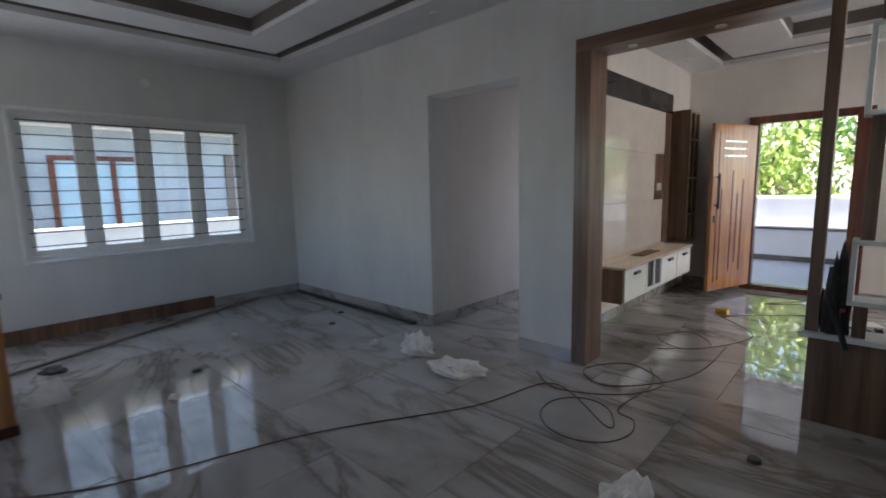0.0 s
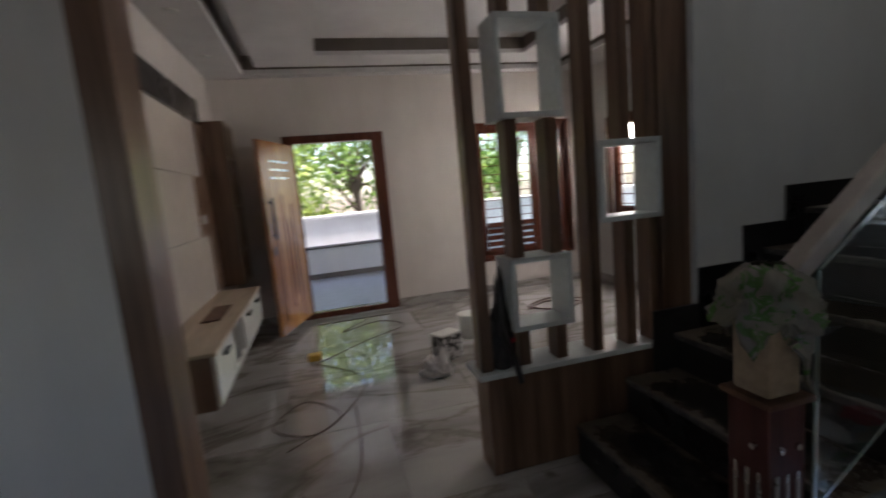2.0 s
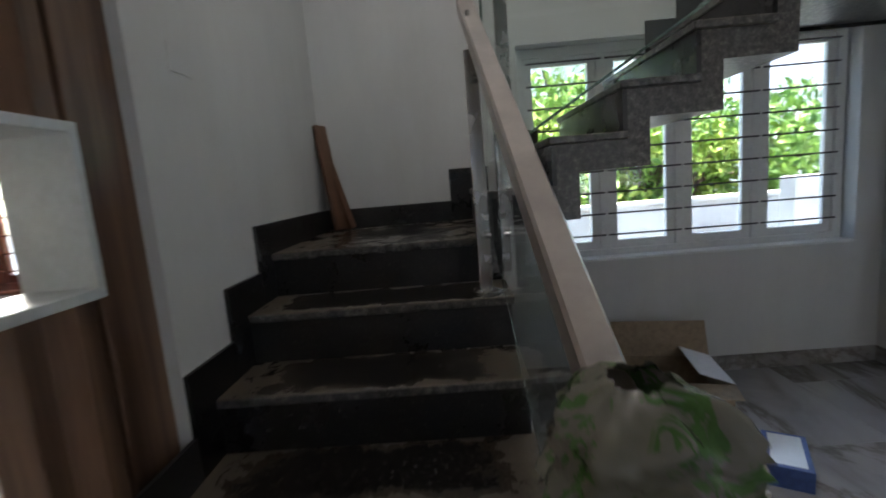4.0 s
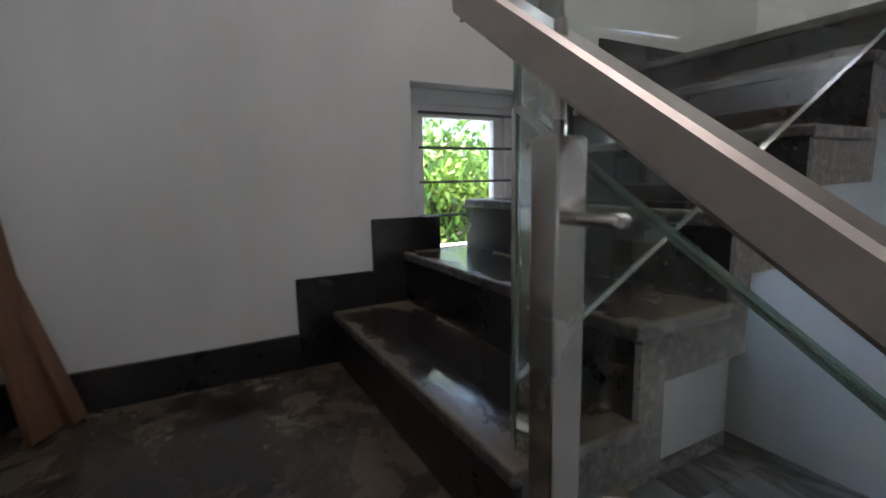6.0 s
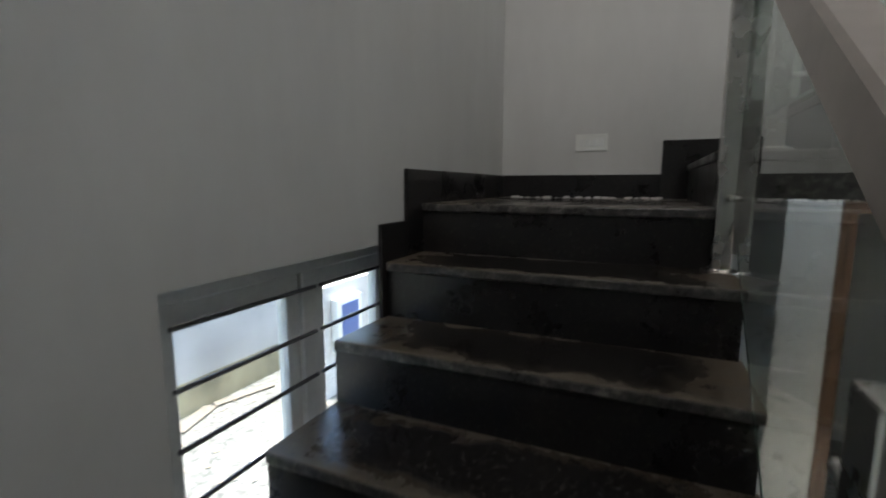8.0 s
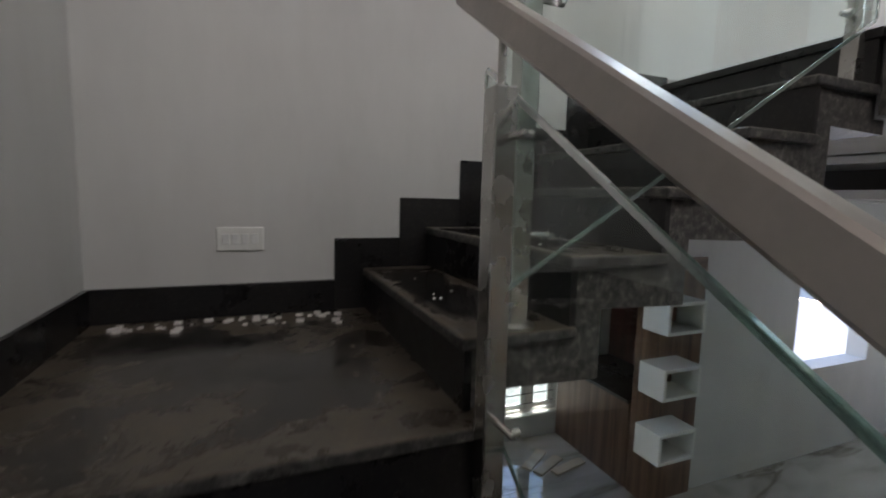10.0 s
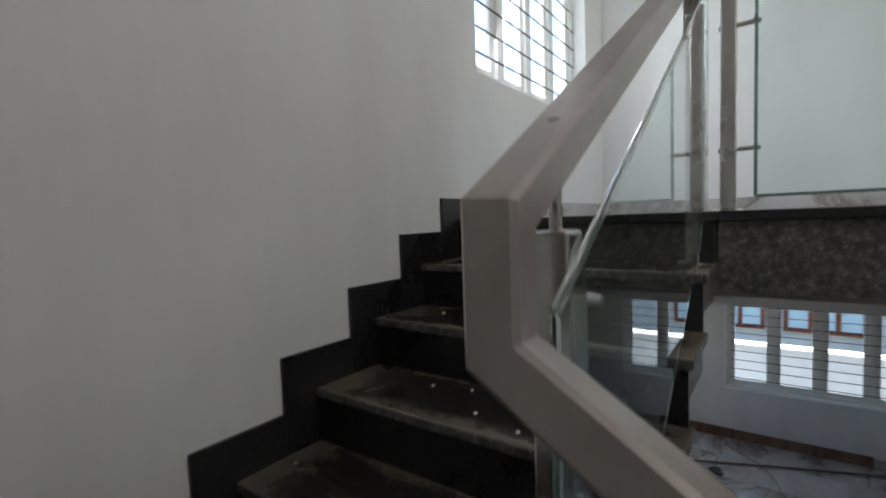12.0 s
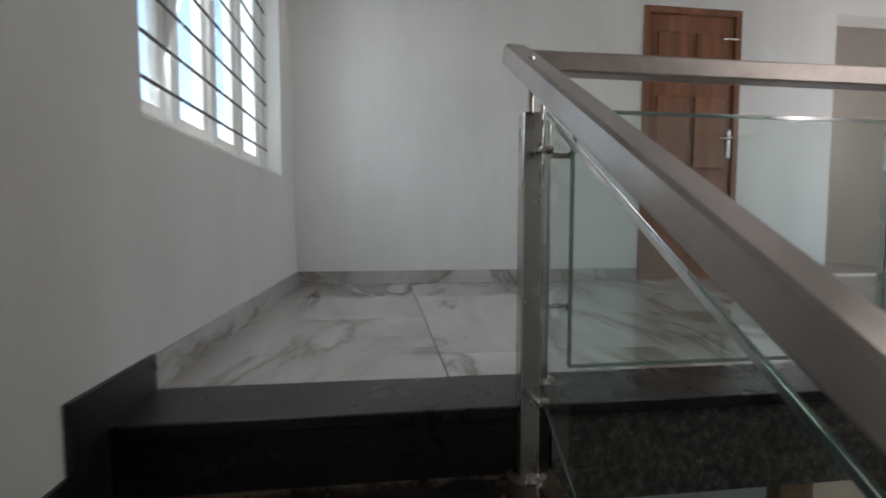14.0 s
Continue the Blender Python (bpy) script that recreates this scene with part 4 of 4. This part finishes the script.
crumple("plastic_bag", pose(-2.12, 2.34, 0), 0.15, 0.17, WHITE_BAG, "crumpled white plastic bag on the marble floor", "plastic bag", 1)
crumple("plastic_bag", pose(-1.62, 2.24, 0, 0, 0, 30), 0.2, 0.10, WHITE_BAG, "spread white plastic sheet on the marble floor", "plastic bag", 2)
crumple("plastic_bag", pose(-0.16, 1.62, 0, 0, 0, 70), 0.13, 0.17, WHITE_BAG, "crumpled white bag on the marble floor", "plastic bag", 3)
crumple("paper_scrap", pose(-2.55, 2.22, 0), 0.05, 0.05, WHITE_BAG, "small pale paper scrap", "paper", 4)
crumple("paper_scrap", pose(-3.66, 1.51, 0), 0.035, 0.06, WHITE_BAG, "small crumpled tape ball", "paper", 5)
crumple("plastic_bag", pose(0.31, 4.24, 0), 0.11, 0.17, WHITE_BAG, "pale wrapped roll on the floor by the divider", "plastic bag", 6)
crumple("paper_scrap", pose(-2.75, 0.75, 0), 0.05, 0.02, WHITE_BAG, "flat white paper scrap on the floor", "paper", 7)
crumple("dark_rag", pose(-3.92, 0.28, 0, 0, 0, 40), 0.09, 0.05, BLACK, "dark rag lying on the floor", "rag", 8)
crumple("packaging_waste", pose(1.80, 1.64, 0), 0.15, 0.07, FILM, "heap of crumpled printed packaging film", "packaging", 9)
crumple("packaging_waste", pose(2.2, 1.42, 0, 0, 0, 50), 0.11, 0.06, REDPRINT, "crumpled red packaging on the floor", "packaging", 10)
crumple("packaging_waste", pose(1.9, 1.36, 0, 0, 0, 110), 0.14, 0.05, WHITE_BAG, "crumpled clear packaging film", "packaging", 11)
crumple("packaging_waste", pose(2.07, 1.56, 0, 0, 0, 20), 0.12, 0.05, CARD, "brown and silver crushed packet", "packaging", 13)
crumple("packaging_waste", pose(1.62, 1.42, 0, 0, 0, 70), 0.1, 0.06, REDPRINT, "small crushed red packet", "packaging", 14)
pack = crumple("backpack", pose(0.365, 3.03, 0.5, 0, 0, 15), 0.06, 0.48, BLACK, "black backpack standing on the divider ledge", "backpack", 12)
part("strap", tube([(-0.04, -0.05, 0.36), (-0.06, -0.085, 0.2), (0.0, -0.09, 0.05), (0.03, -0.085, -0.06)], 0.014, 6), BLACK, pack)
part("tag", box(0.0, -0.075, 0.13, 0.02, -0.07, 0.15, 0.002), REDPRINT, pack, "small red tag")
def crumbs():
    rnd = random.Random(5)
    bm = bmesh.new()
    for i in range(46):
        x, y, s = rnd.uniform(2.15, 2.9), -0.30 + abs(rnd.gauss(0, 0.07)), rnd.uniform(0.004, 0.014)
        add_box(bm, x - s, y - s * 0.7, Z[12], x + s, y + s * 0.7, Z[12] + s * 0.8)
    for k in range(1, 6):
        for i in range(5):
            x, y, s = nosing(3, k)[0] - rnd.uniform(0.02, 0.24), rnd.uniform(-0.3, 0.45), rnd.uniform(0.002, 0.004)
            add_box(bm, x - s, y - s, Z[12 + k], x + s, y + s, Z[12 + k] + s)
    tagged(part("debris", bm, WHITE_BAG), "pale plaster crumbs scattered on the stairs", "debris", kind="stuff")


crumbs()


def small_boxes():
    t = thing("product_box", pose(0.47, 4.53, 0, 0, 0, 25), "black and white printed carton on the floor", "box")
    part("carton", box(-0.1, -0.07, 0, 0.1, 0.07, 0.2, 0.003), CARTON, t)
    part("lid", box(-0.102, -0.072, 0.2, 0.102, 0.072, 0.212, 0.002), WHITE_GLOSS, t, "white carton lid")
    t = thing("bucket", pose(0.80, 4.93, 0), "small white paint bucket", "bucket")
    part("tub", tube([(0, 0, 0), (0, 0, 0.2)], [0.085, 0.1], 24), WHITE_GLOSS, t)
    part("lid", tube([(0, 0, 0.2), (0, 0, 0.215)], 0.106, 24), WHITE_GLOSS, t)
    t = thing("tape_roll", pose(-0.56, 5.02, 0), "yellow cardboard block on the floor", "tape roll")
    part("roll", box(-0.055, -0.045, 0, 0.055, 0.045, 0.055, 0.012), YELLOW, t)
    t = thing("product_box", pose(2.02, 0.88, 0, 0, 0, -30), "blue and white product carton on the floor", "box")
    part("carton", box(-0.14, -0.08, 0, 0.14, 0.08, 0.09, 0.003), BLUEPRINT, t)
    part("label", box(-0.12, -0.06, 0.0895, 0.12, 0.06, 0.092, 0.001), WHITE_GLOSS, t, "white printed label")
    t = thing("product_box", pose(1.98, 1.18, 0, 0, 0, 12), "pale opened carton lid on the floor", "box")
    part("carton", box(-0.16, -0.09, 0, 0.16, 0.09, 0.035, 0.003), WHITE_BAG, t)
    for x, y in ((-3.336, 2.328), (-3.62, 2.62), (0.15, 2.35), (-3.1, 1.0)):
        t = thing("cap", pose(x, y, 0), "small black plastic cap on the floor", "cap", "caps on the floor")
        part("disc", tube([(0, 0, 0), (0, 0, 0.018)], [0.032, 0.026], 14), BLACK, t)
    t = thing("cardboard_box", pose(2.40, 0.86, 0, 0, 0, -11), "open brown cardboard carton under the stairs", "cardboard box")
    w, d, h = 0.38, 0.52, 0.2
    part("carton_base", box(0, 0, 0, w, d, 0.006), CARD_IN, t)
    for a in ((0, 0, 0.006, d), (w - 0.006, 0, w, d), (0.006, 0, w - 0.006, 0.006), (0.006, d - 0.006, w - 0.006, d)):
        part("side", box(a[0], a[1], 0.006, a[2], a[3], h), CARD, t)
    f = part("flap", box(0, 0, 0, 0.12, d, 0.004), CARD, t)
    f.matrix_local = pose(0.0, 0, h, 0, 168, 0)
    f = part("flap", box(0, 0, 0, 0.2, d, 0.004), CARD, t)
    f.matrix_local = pose(w, 0, h, 0, -68, 0)
    f = part("flap", box(0, 0, 0, w, 0.17, 0.004), WHITE_BAG, t, "white inner flap")
    f.matrix_local = pose(0, 0.0, h, 18, 0, 0)


small_boxes()


def boards():
    t = thing("leaning_board", pose(2.88, 2.845, Z[6]), "brown timber board leaning on the landing wall", "board")
    part("plank", bar_between((0, 0, 0.006), (0.06, 0.08, 0.615), 0.095, 0.025, (0.42, 0.9, 0)), PLY, t)
    t = thing("leaning_board", pose(2.93, 2.79, Z[6]), "shorter brown timber batten leaning on the landing wall", "board")
    part("plank", bar_between((0, 0, 0.008), (0.03, 0.125, 0.47), 0.05, 0.035, (0.42, 0.9, 0)), PLY, t)
    t = thing("skirting_plank", pose(-4.99, -0.9, 0), "brown wooden plank standing along the wall", "plank")
    part("plank", box(-0.012, 0, 0, 0.012, 2.74, 0.135, 0.003), WALNUT, t)
    t = thing("bent_strip", pose(0, 0, 0), "long bent dark beading strip on the floor", "beading strip")
    a, b, c = Vector((-3.9, -0.3, 0.02)), Vector((-4.5, 1.1, 0.02)), Vector((-4.95, 2.35, 0.02))
    part("strip", tube([a.lerp(b, u / 20).lerp(b.lerp(c, u / 20), u / 20) for u in range(21)], 0.014, 6), COVE, t)
    t = thing("floor_profile", pose(0, 0, 0), "black metal profile lying along the wall", "profile")
    part("profile", bar_between((-4.95, 2.87, 0.014), (-2.68, 2.83, 0.014), 0.05, 0.024), BLACK, t)
    t = thing("wooden_crate", pose(-3.45, -0.45, 0), "orange brown wooden cabinet with a black top edge", "cabinet")
    part("body", box(0, 0, 0, 0.55, 0.46, 0.77, 0.004), TEAK, t)
    part("top", box(-0.01, -0.01, 0.77, 0.565, 0.475, 0.8, 0.004), BLACK, t)
    part("plinth", box(0.02, 0.02, -0.0, 0.556, 0.466, 0.06, 0.002), DARKRED, t)
    t = thing("brick_chip", pose(1.10, -0.05, Z[15] + 0.001, 0, 0, 20), "orange brick chip on a tread", "brick chip")
    part("chip", box(-0.05, -0.015, 0, 0.05, 0.015, 0.012, 0.004), YELLOW, t)


boards()


def cables():
    def cable(pts, r, label):
        t = thing("cable", pose(0, 0, 0), label, "cable", "cables on the floor")
        sm = []
        P = [Vector((x, y, r + 0.001)) for x, y in pts]
        for i in range(len(P) - 1):
            p0, p1, p2, p3 = P[max(i - 1, 0)], P[i], P[i + 1], P[min(i + 2, len(P) - 1)]
            for u in range(8):
                s = u / 8
                sm.append(0.5 * ((2 * p1) + (p2 - p0) * s + (2 * p0 - 5 * p1 + 4 * p2 - p3) * s * s + (3 * p1 - p0 - 3 * p2 + p3) * s ** 3))
        part("wire", tube(sm + [P[-1]], r, 6), CABLE, t, smooth=True)

    loop = [(-0.72 + 0.22 * math.cos(a) + 0.02 * a, 2.2 + 0.24 * math.sin(a)) for a in [i * 0.7 for i in range(12)]]
    cable([(-2.6, -0.5), (-2.02, 0.155), (-1.66, 1.1), (-1.2, 1.9), (-1.0, 2.5), *loop, (-0.5, 2.9), (-0.62, 3.2)], 0.0035, "dark red extension cable looping over the marble floor")
    cable([(-1.2, 2.62), (-0.95, 2.45), (-0.6, 2.62), (-0.45, 2.95), (-0.75, 3.15), (-0.95, 2.85), (-0.7, 2.7), (-0.35, 3.2), (-0.3, 4.0)], 0.0035, "dark red cable coiled beside the opening")
    cable([(-0.7, 3.6), (-0.4, 3.9), (-0.62, 4.2), (-0.8, 3.9), (-0.5, 3.75), (-0.2, 4.4), (-0.55, 4.9)], 0.003, "thin dark cable on the living room floor")
    cable([(-0.55, 4.9), (-0.1, 5.3), (0.3, 5.6), (0.1, 5.9), (-0.3, 5.7), (0.0, 6.1), (-0.2, 6.38)], 0.003, "thin dark cable running to the main door")
    cable([(1.6, 5.4), (1.9, 5.6), (2.2, 5.4), (1.9, 5.25), (1.65, 5.5), (2.0, 5.7), (2.3, 5.5)], 0.008, "dark coiled hose under the living room window")


cables()


def fittings():
    t = thing("switch_plate", pose(2.505, S_Y, 2.465, 0, 0, 180), "white switch plate on the stair wall", "switch plate")
    part("plate", box(-0.083, -0.009, -0.045, 0.083, 0, 0.045, 0.004), WHITE_GLOSS, t)
    for x in (-0.05, -0.017, 0.017, 0.05):
        part("rocker", box(x - 0.012, -0.012, -0.02, x + 0.012, -0.008, 0.02, 0.002), WHITE_FRAME, t)
    t = thing("switch_plate", pose(1.62, N_Y, 1.72), "pale blank switch plate on the stair wall", "switch plate")
    part("plate", box(-0.06, -0.004, -0.04, 0.06, 0, 0.04, 0.0015), WHITE_WALL, t)
    t = thing("fan_rod", pose(-2.75, 1.35, CEIL_Z + 0.19), "short black ceiling fan rod", "fan rod")
    part("rod", tube([(0, 0, 0), (0, 0, -0.24)], 0.011, 8), BLACK, t)
    for x, y, z in ((-2.2, 2.7, CEIL_Z), (-1.15, 4.6, 2.64), (-1.15, 5.6, 2.64)):
        t = thing("downlight", pose(x, y, z), "small round unlit ceiling downlight", "downlight", "ceiling downlights")
        part("ring", tube([(0, 0, 0), (0, 0, -0.006)], 0.045, 20), WHITE_GLOSS, t)
        part("lens", tube([(0, 0, -0.005), (0, 0, -0.009)], 0.03, 16), GREY_LAM, t)
    t = thing("wall_vent", pose(W_X, 1.38, 2.42, 0, 0, 90), "small round pale wall cap", "wall cap")
    part("cap", tube([(0, 0, 0), (0, -0.02, 0)], [0.05, 0.04], 16), WHITE_FRAME, t)
    t = thing("door_mat", pose(-0.15, 6.2, 0), "thin grey door mat before the main door", "door mat")
    part("mat", box(-0.4, -0.09, 0, 0.4, 0.09, 0.008, 0.002), COVE, t)


fittings()

# ---- outdoors ----
structure("porch_floor", box(-4.0, 6.62, -0.3, 5.0, 10.2, -0.06), PORCH, "grey tiled porch floor", "pavement")
structure("porch_roof", box(-4.0, 6.62, 2.6, 5.0, 9.9, 2.78), CEIL, "white porch roof slab", "ceiling")
structure("porch_beam", box(-4.0, 9.7, 2.33, 5.0, 9.9, 2.6), PARAPET, "white porch edge beam", "trim")


def yard_waste():
    t = thing("meter_box", pose(5.6, -2.33, 0.55, 0, 0, -90), "white meter pillar with a blue metal door", "meter box")
    part("pillar", box(-0.6, 0.0, -0.9, 0.6, 0.25, 0.5, 0.01), COMPOUND, t)
    part("case", box(-0.25, -0.1, -0.33, 0.25, 0.0, 0.33, 0.008), WHITE_FRAME, t)
    part("door", box(-0.17, -0.112, -0.16, 0.17, -0.1, 0.26, 0.004), BLUEPRINT, t, "blue metal door")
    part("label", box(-0.02, -0.115, 0.08, 0.02, -0.1125, 0.12, 0.001), WHITE_GLOSS, t)
    for (x0, y0), (x1, y1), w, label in (((6.72, -1.3), (6.5, -2.0), 0.12, "weathered plank lying by the compound wall"), ((6.55, -0.7), (6.72, -1.25), 0.16, "weathered plank lying on the gravel")):
        t = thing("plank", pose(0, 0, 0), label, "plank", "waste in the side yard")
        part("board", bar_between((x0, y0, -0.32), (x1, y1, -0.318), w, 0.025), COVE, t)
    t = thing("broken_tile", pose(5.55, -0.72, -0.335, 0, 0, 25), "white broken tile on the gravel", "tile")
    part("tile", box(-0.13, -0.1, 0, 0.13, 0.1, 0.012, 0.002), WHITE_GLOSS, t)
    rnd = random.Random(11)
    bm = bmesh.new()
    for i in range(260):
        x, y, s = rnd.uniform(3.4, 6.7), rnd.uniform(-2.0, 2.4), rnd.uniform(0.02, 0.05)
        a = rnd.uniform(0, 6.28)
        c, d = math.cos(a) * s, math.sin(a) * s
        z = -0.334 + rnd.uniform(0.002, 0.02)
        vs = [bm.verts.new(p) for p in ((x - c, y - d, z), (x + d * 0.4, y - c * 0.4, z + 0.006), (x + c, y + d, z), (x - d * 0.4, y + c * 0.4, z + 0.004))]
        bm.faces.new(vs)
    tagged(part("fallen_leaves", bm, CARD), "dry brown leaves scattered on the gravel", "leaves", kind="stuff")


def parapets():
    t = thing("parapet", pose(0, 0, 0), "low white porch parapet with a dark skirting", "parapet")
    part("wall_body", box(-4.0, 9.42, -0.35, 5.0, 9.6, 0.47), PARAPET, t)
    # Coping in a dark colour that carries the shadow line beneath it.
    part("coping", box(-4.0, 9.39, 0.47, 5.0, 9.63, 0.505, 0.006), COVE, t, "thin coping strip darkened for its shadow line")
    part("dark_base", box(-4.0, 9.402, -0.06, 5.0, 9.42, 0.03), COVE, t, "dark tile skirting")
    t = thing("boundary_wall", pose(0, 0, 0), "sunlit white compound wall before the garden trees", "boundary wall")
    part("wall_body", box(-14.0, 10.95, -0.4, 14.0, 11.1, 0.93), PARAPET, t)
    part("coping", box(-14.0, 10.9, 0.93, 14.0, 11.15, 0.99, 0.01), PARAPET, t)
    structure("front_yard", box(-14.0, 10.2, -0.5, 14.0, 10.95, -0.3), PORCH, "pale paved strip before the compound wall", "pavement")
    t = thing("boundary_wall", pose(0, 0, 0), "white compound wall beside the stair window", "boundary wall")
    part("wall_body", box(6.8, -8, -0.4, 7.0, 7, 0.75), COMPOUND, t)
    part("damp_base", box(6.79, -8, -0.335, 6.7995, 7, 0.05), STAINED, t, "yellowed damp paint along the base")
    part("coping", box(6.76, -8, 0.75, 7.04, 7, 0.81, 0.01), COMPOUND, t)
    t = thing("boundary_wall", pose(0, 0, 0), "white compound wall outside the dining window", "boundary wall")
    part("wall_body", box(-7.1, -8, -0.35, -6.9, 9, 0.84), PARAPET, t)
    part("coping", box(-7.14, -8, 0.84, -6.86, 9, 0.9, 0.01), PARAPET, t)
    structure("west_yard", box(-6.9, -8, -0.5, -5.32, 9, -0.335), GRAVEL, "grey gravel strip between house and compound wall", "pavement")
    structure("south_yard", box(-5.32, -8, -0.5, 3.22, -1.75, -0.335), GRAVEL, "grey gravel yard outside the added south wall hole", "pavement")
    structure("side_yard", box(3.22, -8, -0.5, 6.8, 7, -0.335), GRAVEL, "grey gravel side yard strewn with leaves", "pavement")
    yard_waste()


parapets()


def neighbour():
    t = thing("house", pose(-9.2, 0, -0.35), "pale grey neighbouring house with brown windows", "house")
    part("wall", box(-4, -10, 0, 0, 6.2, 5.5), BLUEWALL, t)
    part("sunshade", box(-0.1, -10, 2.75, 0.55, 6.2, 2.9), PARAPET, t)
    part("roof", box(-4.3, -10.3, 5.5, 0.3, 6.5, 5.7), PARAPET, t)
    part("corner_wall", box(0, 4.3, 0, 0.4, 6.2, 5.5), PARAPET, t, "white painted corner pier")
    part("shutter", box(0, 3.75, 0.9, 0.05, 4.25, 2.4), COVE, t)
    for y in (-2.6, -0.6, 1.0):
        w = part("window", ring(bmesh.new(), 0, 0, 1.3, 1.25, 0, 0.09, 0.08), FRAMEWOOD, t)
        w.matrix_local = pose(0.09, y, 1.05, 0, 0, 90)
        part("pane", box(0.08, 0.04, 0.08, 1.22, 0.06, 1.17), NWIN, w)
        for x in (0.4, 0.82):
            part("mullion", box(x, 0.0, 0.08, x + 0.08, 0.088, 1.17), FRAMEWOOD, w)
    t = thing("house", pose(10.5, -6.0, -0.35), "white neighbouring house beyond the compound wall", "house")
    part("wall", box(0, 0, 0, 6, 5.6, 6), PARAPET, t)
    part("roof", box(-0.3, -0.3, 6, 6.3, 5.9, 6.2), PARAPET, t)


neighbour()


def tree(x, y, h, spread, seed, material, leaves=2600):
    rnd = random.Random(seed)
    t = thing("tree", pose(x, y, -0.35), "leafy green garden tree with an uneven crown", "tree", "garden trees")
    bm = tube([(0, 0, 0), (0.05, 0.03, h * 0.3), (-0.03, 0.08, h * 0.65)], [0.13, 0.09, 0.05], 8)
    clumps = []
    for i in range(16):
        a, r = rnd.uniform(0, 6.28), spread * rnd.uniform(0.25, 1.0)
        c = Vector((r * math.cos(a), r * math.sin(a), h * rnd.uniform(0.28, 1.0)))
        clumps.append((c, spread * rnd.uniform(0.25, 0.5)))
        tube([(0, 0, h * rnd.uniform(0.25, 0.55)), c * 0.55 + Vector((0, 0, h * 0.25)), c], [0.05, 0.03, 0.012], 5, bm)
    part("trunk", bm, BARK, t)
    vs, fs = [], []
    for i in range(leaves):
        c, r = rnd.choice(clumps)
        d = Vector((rnd.gauss(0, 1), rnd.gauss(0, 1), rnd.gauss(0, 0.8))).normalized() * r * rnd.uniform(0.35, 1.0) ** 0.6
        q = Euler((rnd.uniform(0, 6), rnd.uniform(0, 6), rnd.uniform(0, 6))).to_matrix()
        s = rnd.uniform(0.05, 0.11)
        n = len(vs)
        for u, v in ((-1, 0), (0, -0.45), (1.1, 0), (0, 0.45)):
            vs.append(c + d + q @ Vector((u * s, v * s, 0.12 * s * u * u)))
        fs += [(n, n + 1, n + 2, n + 3)]
    me = bpy.data.meshes.new("crown")
    me.from_pydata([tuple(v) for v in vs], [], fs)
    me.materials.append(material)
    crown = new("crown", me)
    crown.parent = t


for i, (x, y, h, s) in enumerate(((-1.4, 12.4, 3.6, 1.5), (0.6, 13.4, 4.4, 1.9), (2.6, 12.4, 3.4, 1.5), (4.6, 12.8, 4.2, 1.8), (-3.6, 13.0, 4.6, 1.9), (1.6, 15.5, 6.5, 2.6), (-1.2, 16.0, 6.0, 2.8),
                                 (7.2, 2.6, 3.6, 1.5), (7.6, 0.6, 4.0, 1.7), (7.0, -1.4, 2.6, 1.2), (9.6, 3.6, 6.0, 2.6), (7.0, 4.6, 3.8, 1.6), (7.4, 1.6, 3.8, 1.6), (7.2, -0.5, 3.4, 1.5), (6.6, -1.9, 2.4, 1.3), (6.7, -3.4, 2.6, 1.4), (8.6, -0.2, 5.0, 2.2), (8.8, 1.8, 5.4, 2.2))):
    tree(x + (1.8 if 4.7 < x and y < 8 else 0.0), y, h, s, 10 + i, LEAF if i % 2 else LEAF_Y)

# ---- floor tiles ----
def tiles(base, x0, y0, x1, y1, z, w, d, skip=None):
    g = 0.0015
    shared = {}
    y, row = y0, 0
    while y < y1 - 0.01:
        x = x0 - (w / 2 if row % 2 else 0)
        while x < x1 - 0.01:
            a0, a1, b0, b1 = max(x, x0), min(x + w, x1), y, min(y + d, y1)
            if a1 - a0 > 0.03 and not (skip and skip((a0 + a1) / 2, (b0 + b1) / 2)):
                key = (round(a1 - a0, 3), round(b1 - b0, 3))
                if key not in shared:
                    shared[key] = mesh_of("tile", box(g, g, -0.0118, key[0] - g, key[1] - g, 0, 0.0008), MARBLE)
                o = new("tile", shared[key])
                o.parent = base
                o.matrix_local = pose(a0, b0, z)
            x += w
        y, row = y + d, row + 1


floor_base = bpy.data.objects["floor_base"]
tiles(floor_base, W_X, -1.3, 3.0, HALL_Y, 0, 1.2, 0.8)
tiles(floor_base, -2.535, HALL_Y, 3.0, FRONT_Y, 0, 1.2, 0.8)
tiles(floor_base, -1.4, -2.6, 1.6, -1.3, 0, 1.2, 0.8)
tiles(bpy.data.objects["floor_upper"], UW_X, S_Y, 0.42, 5.2, UP, 1.2, 0.8)
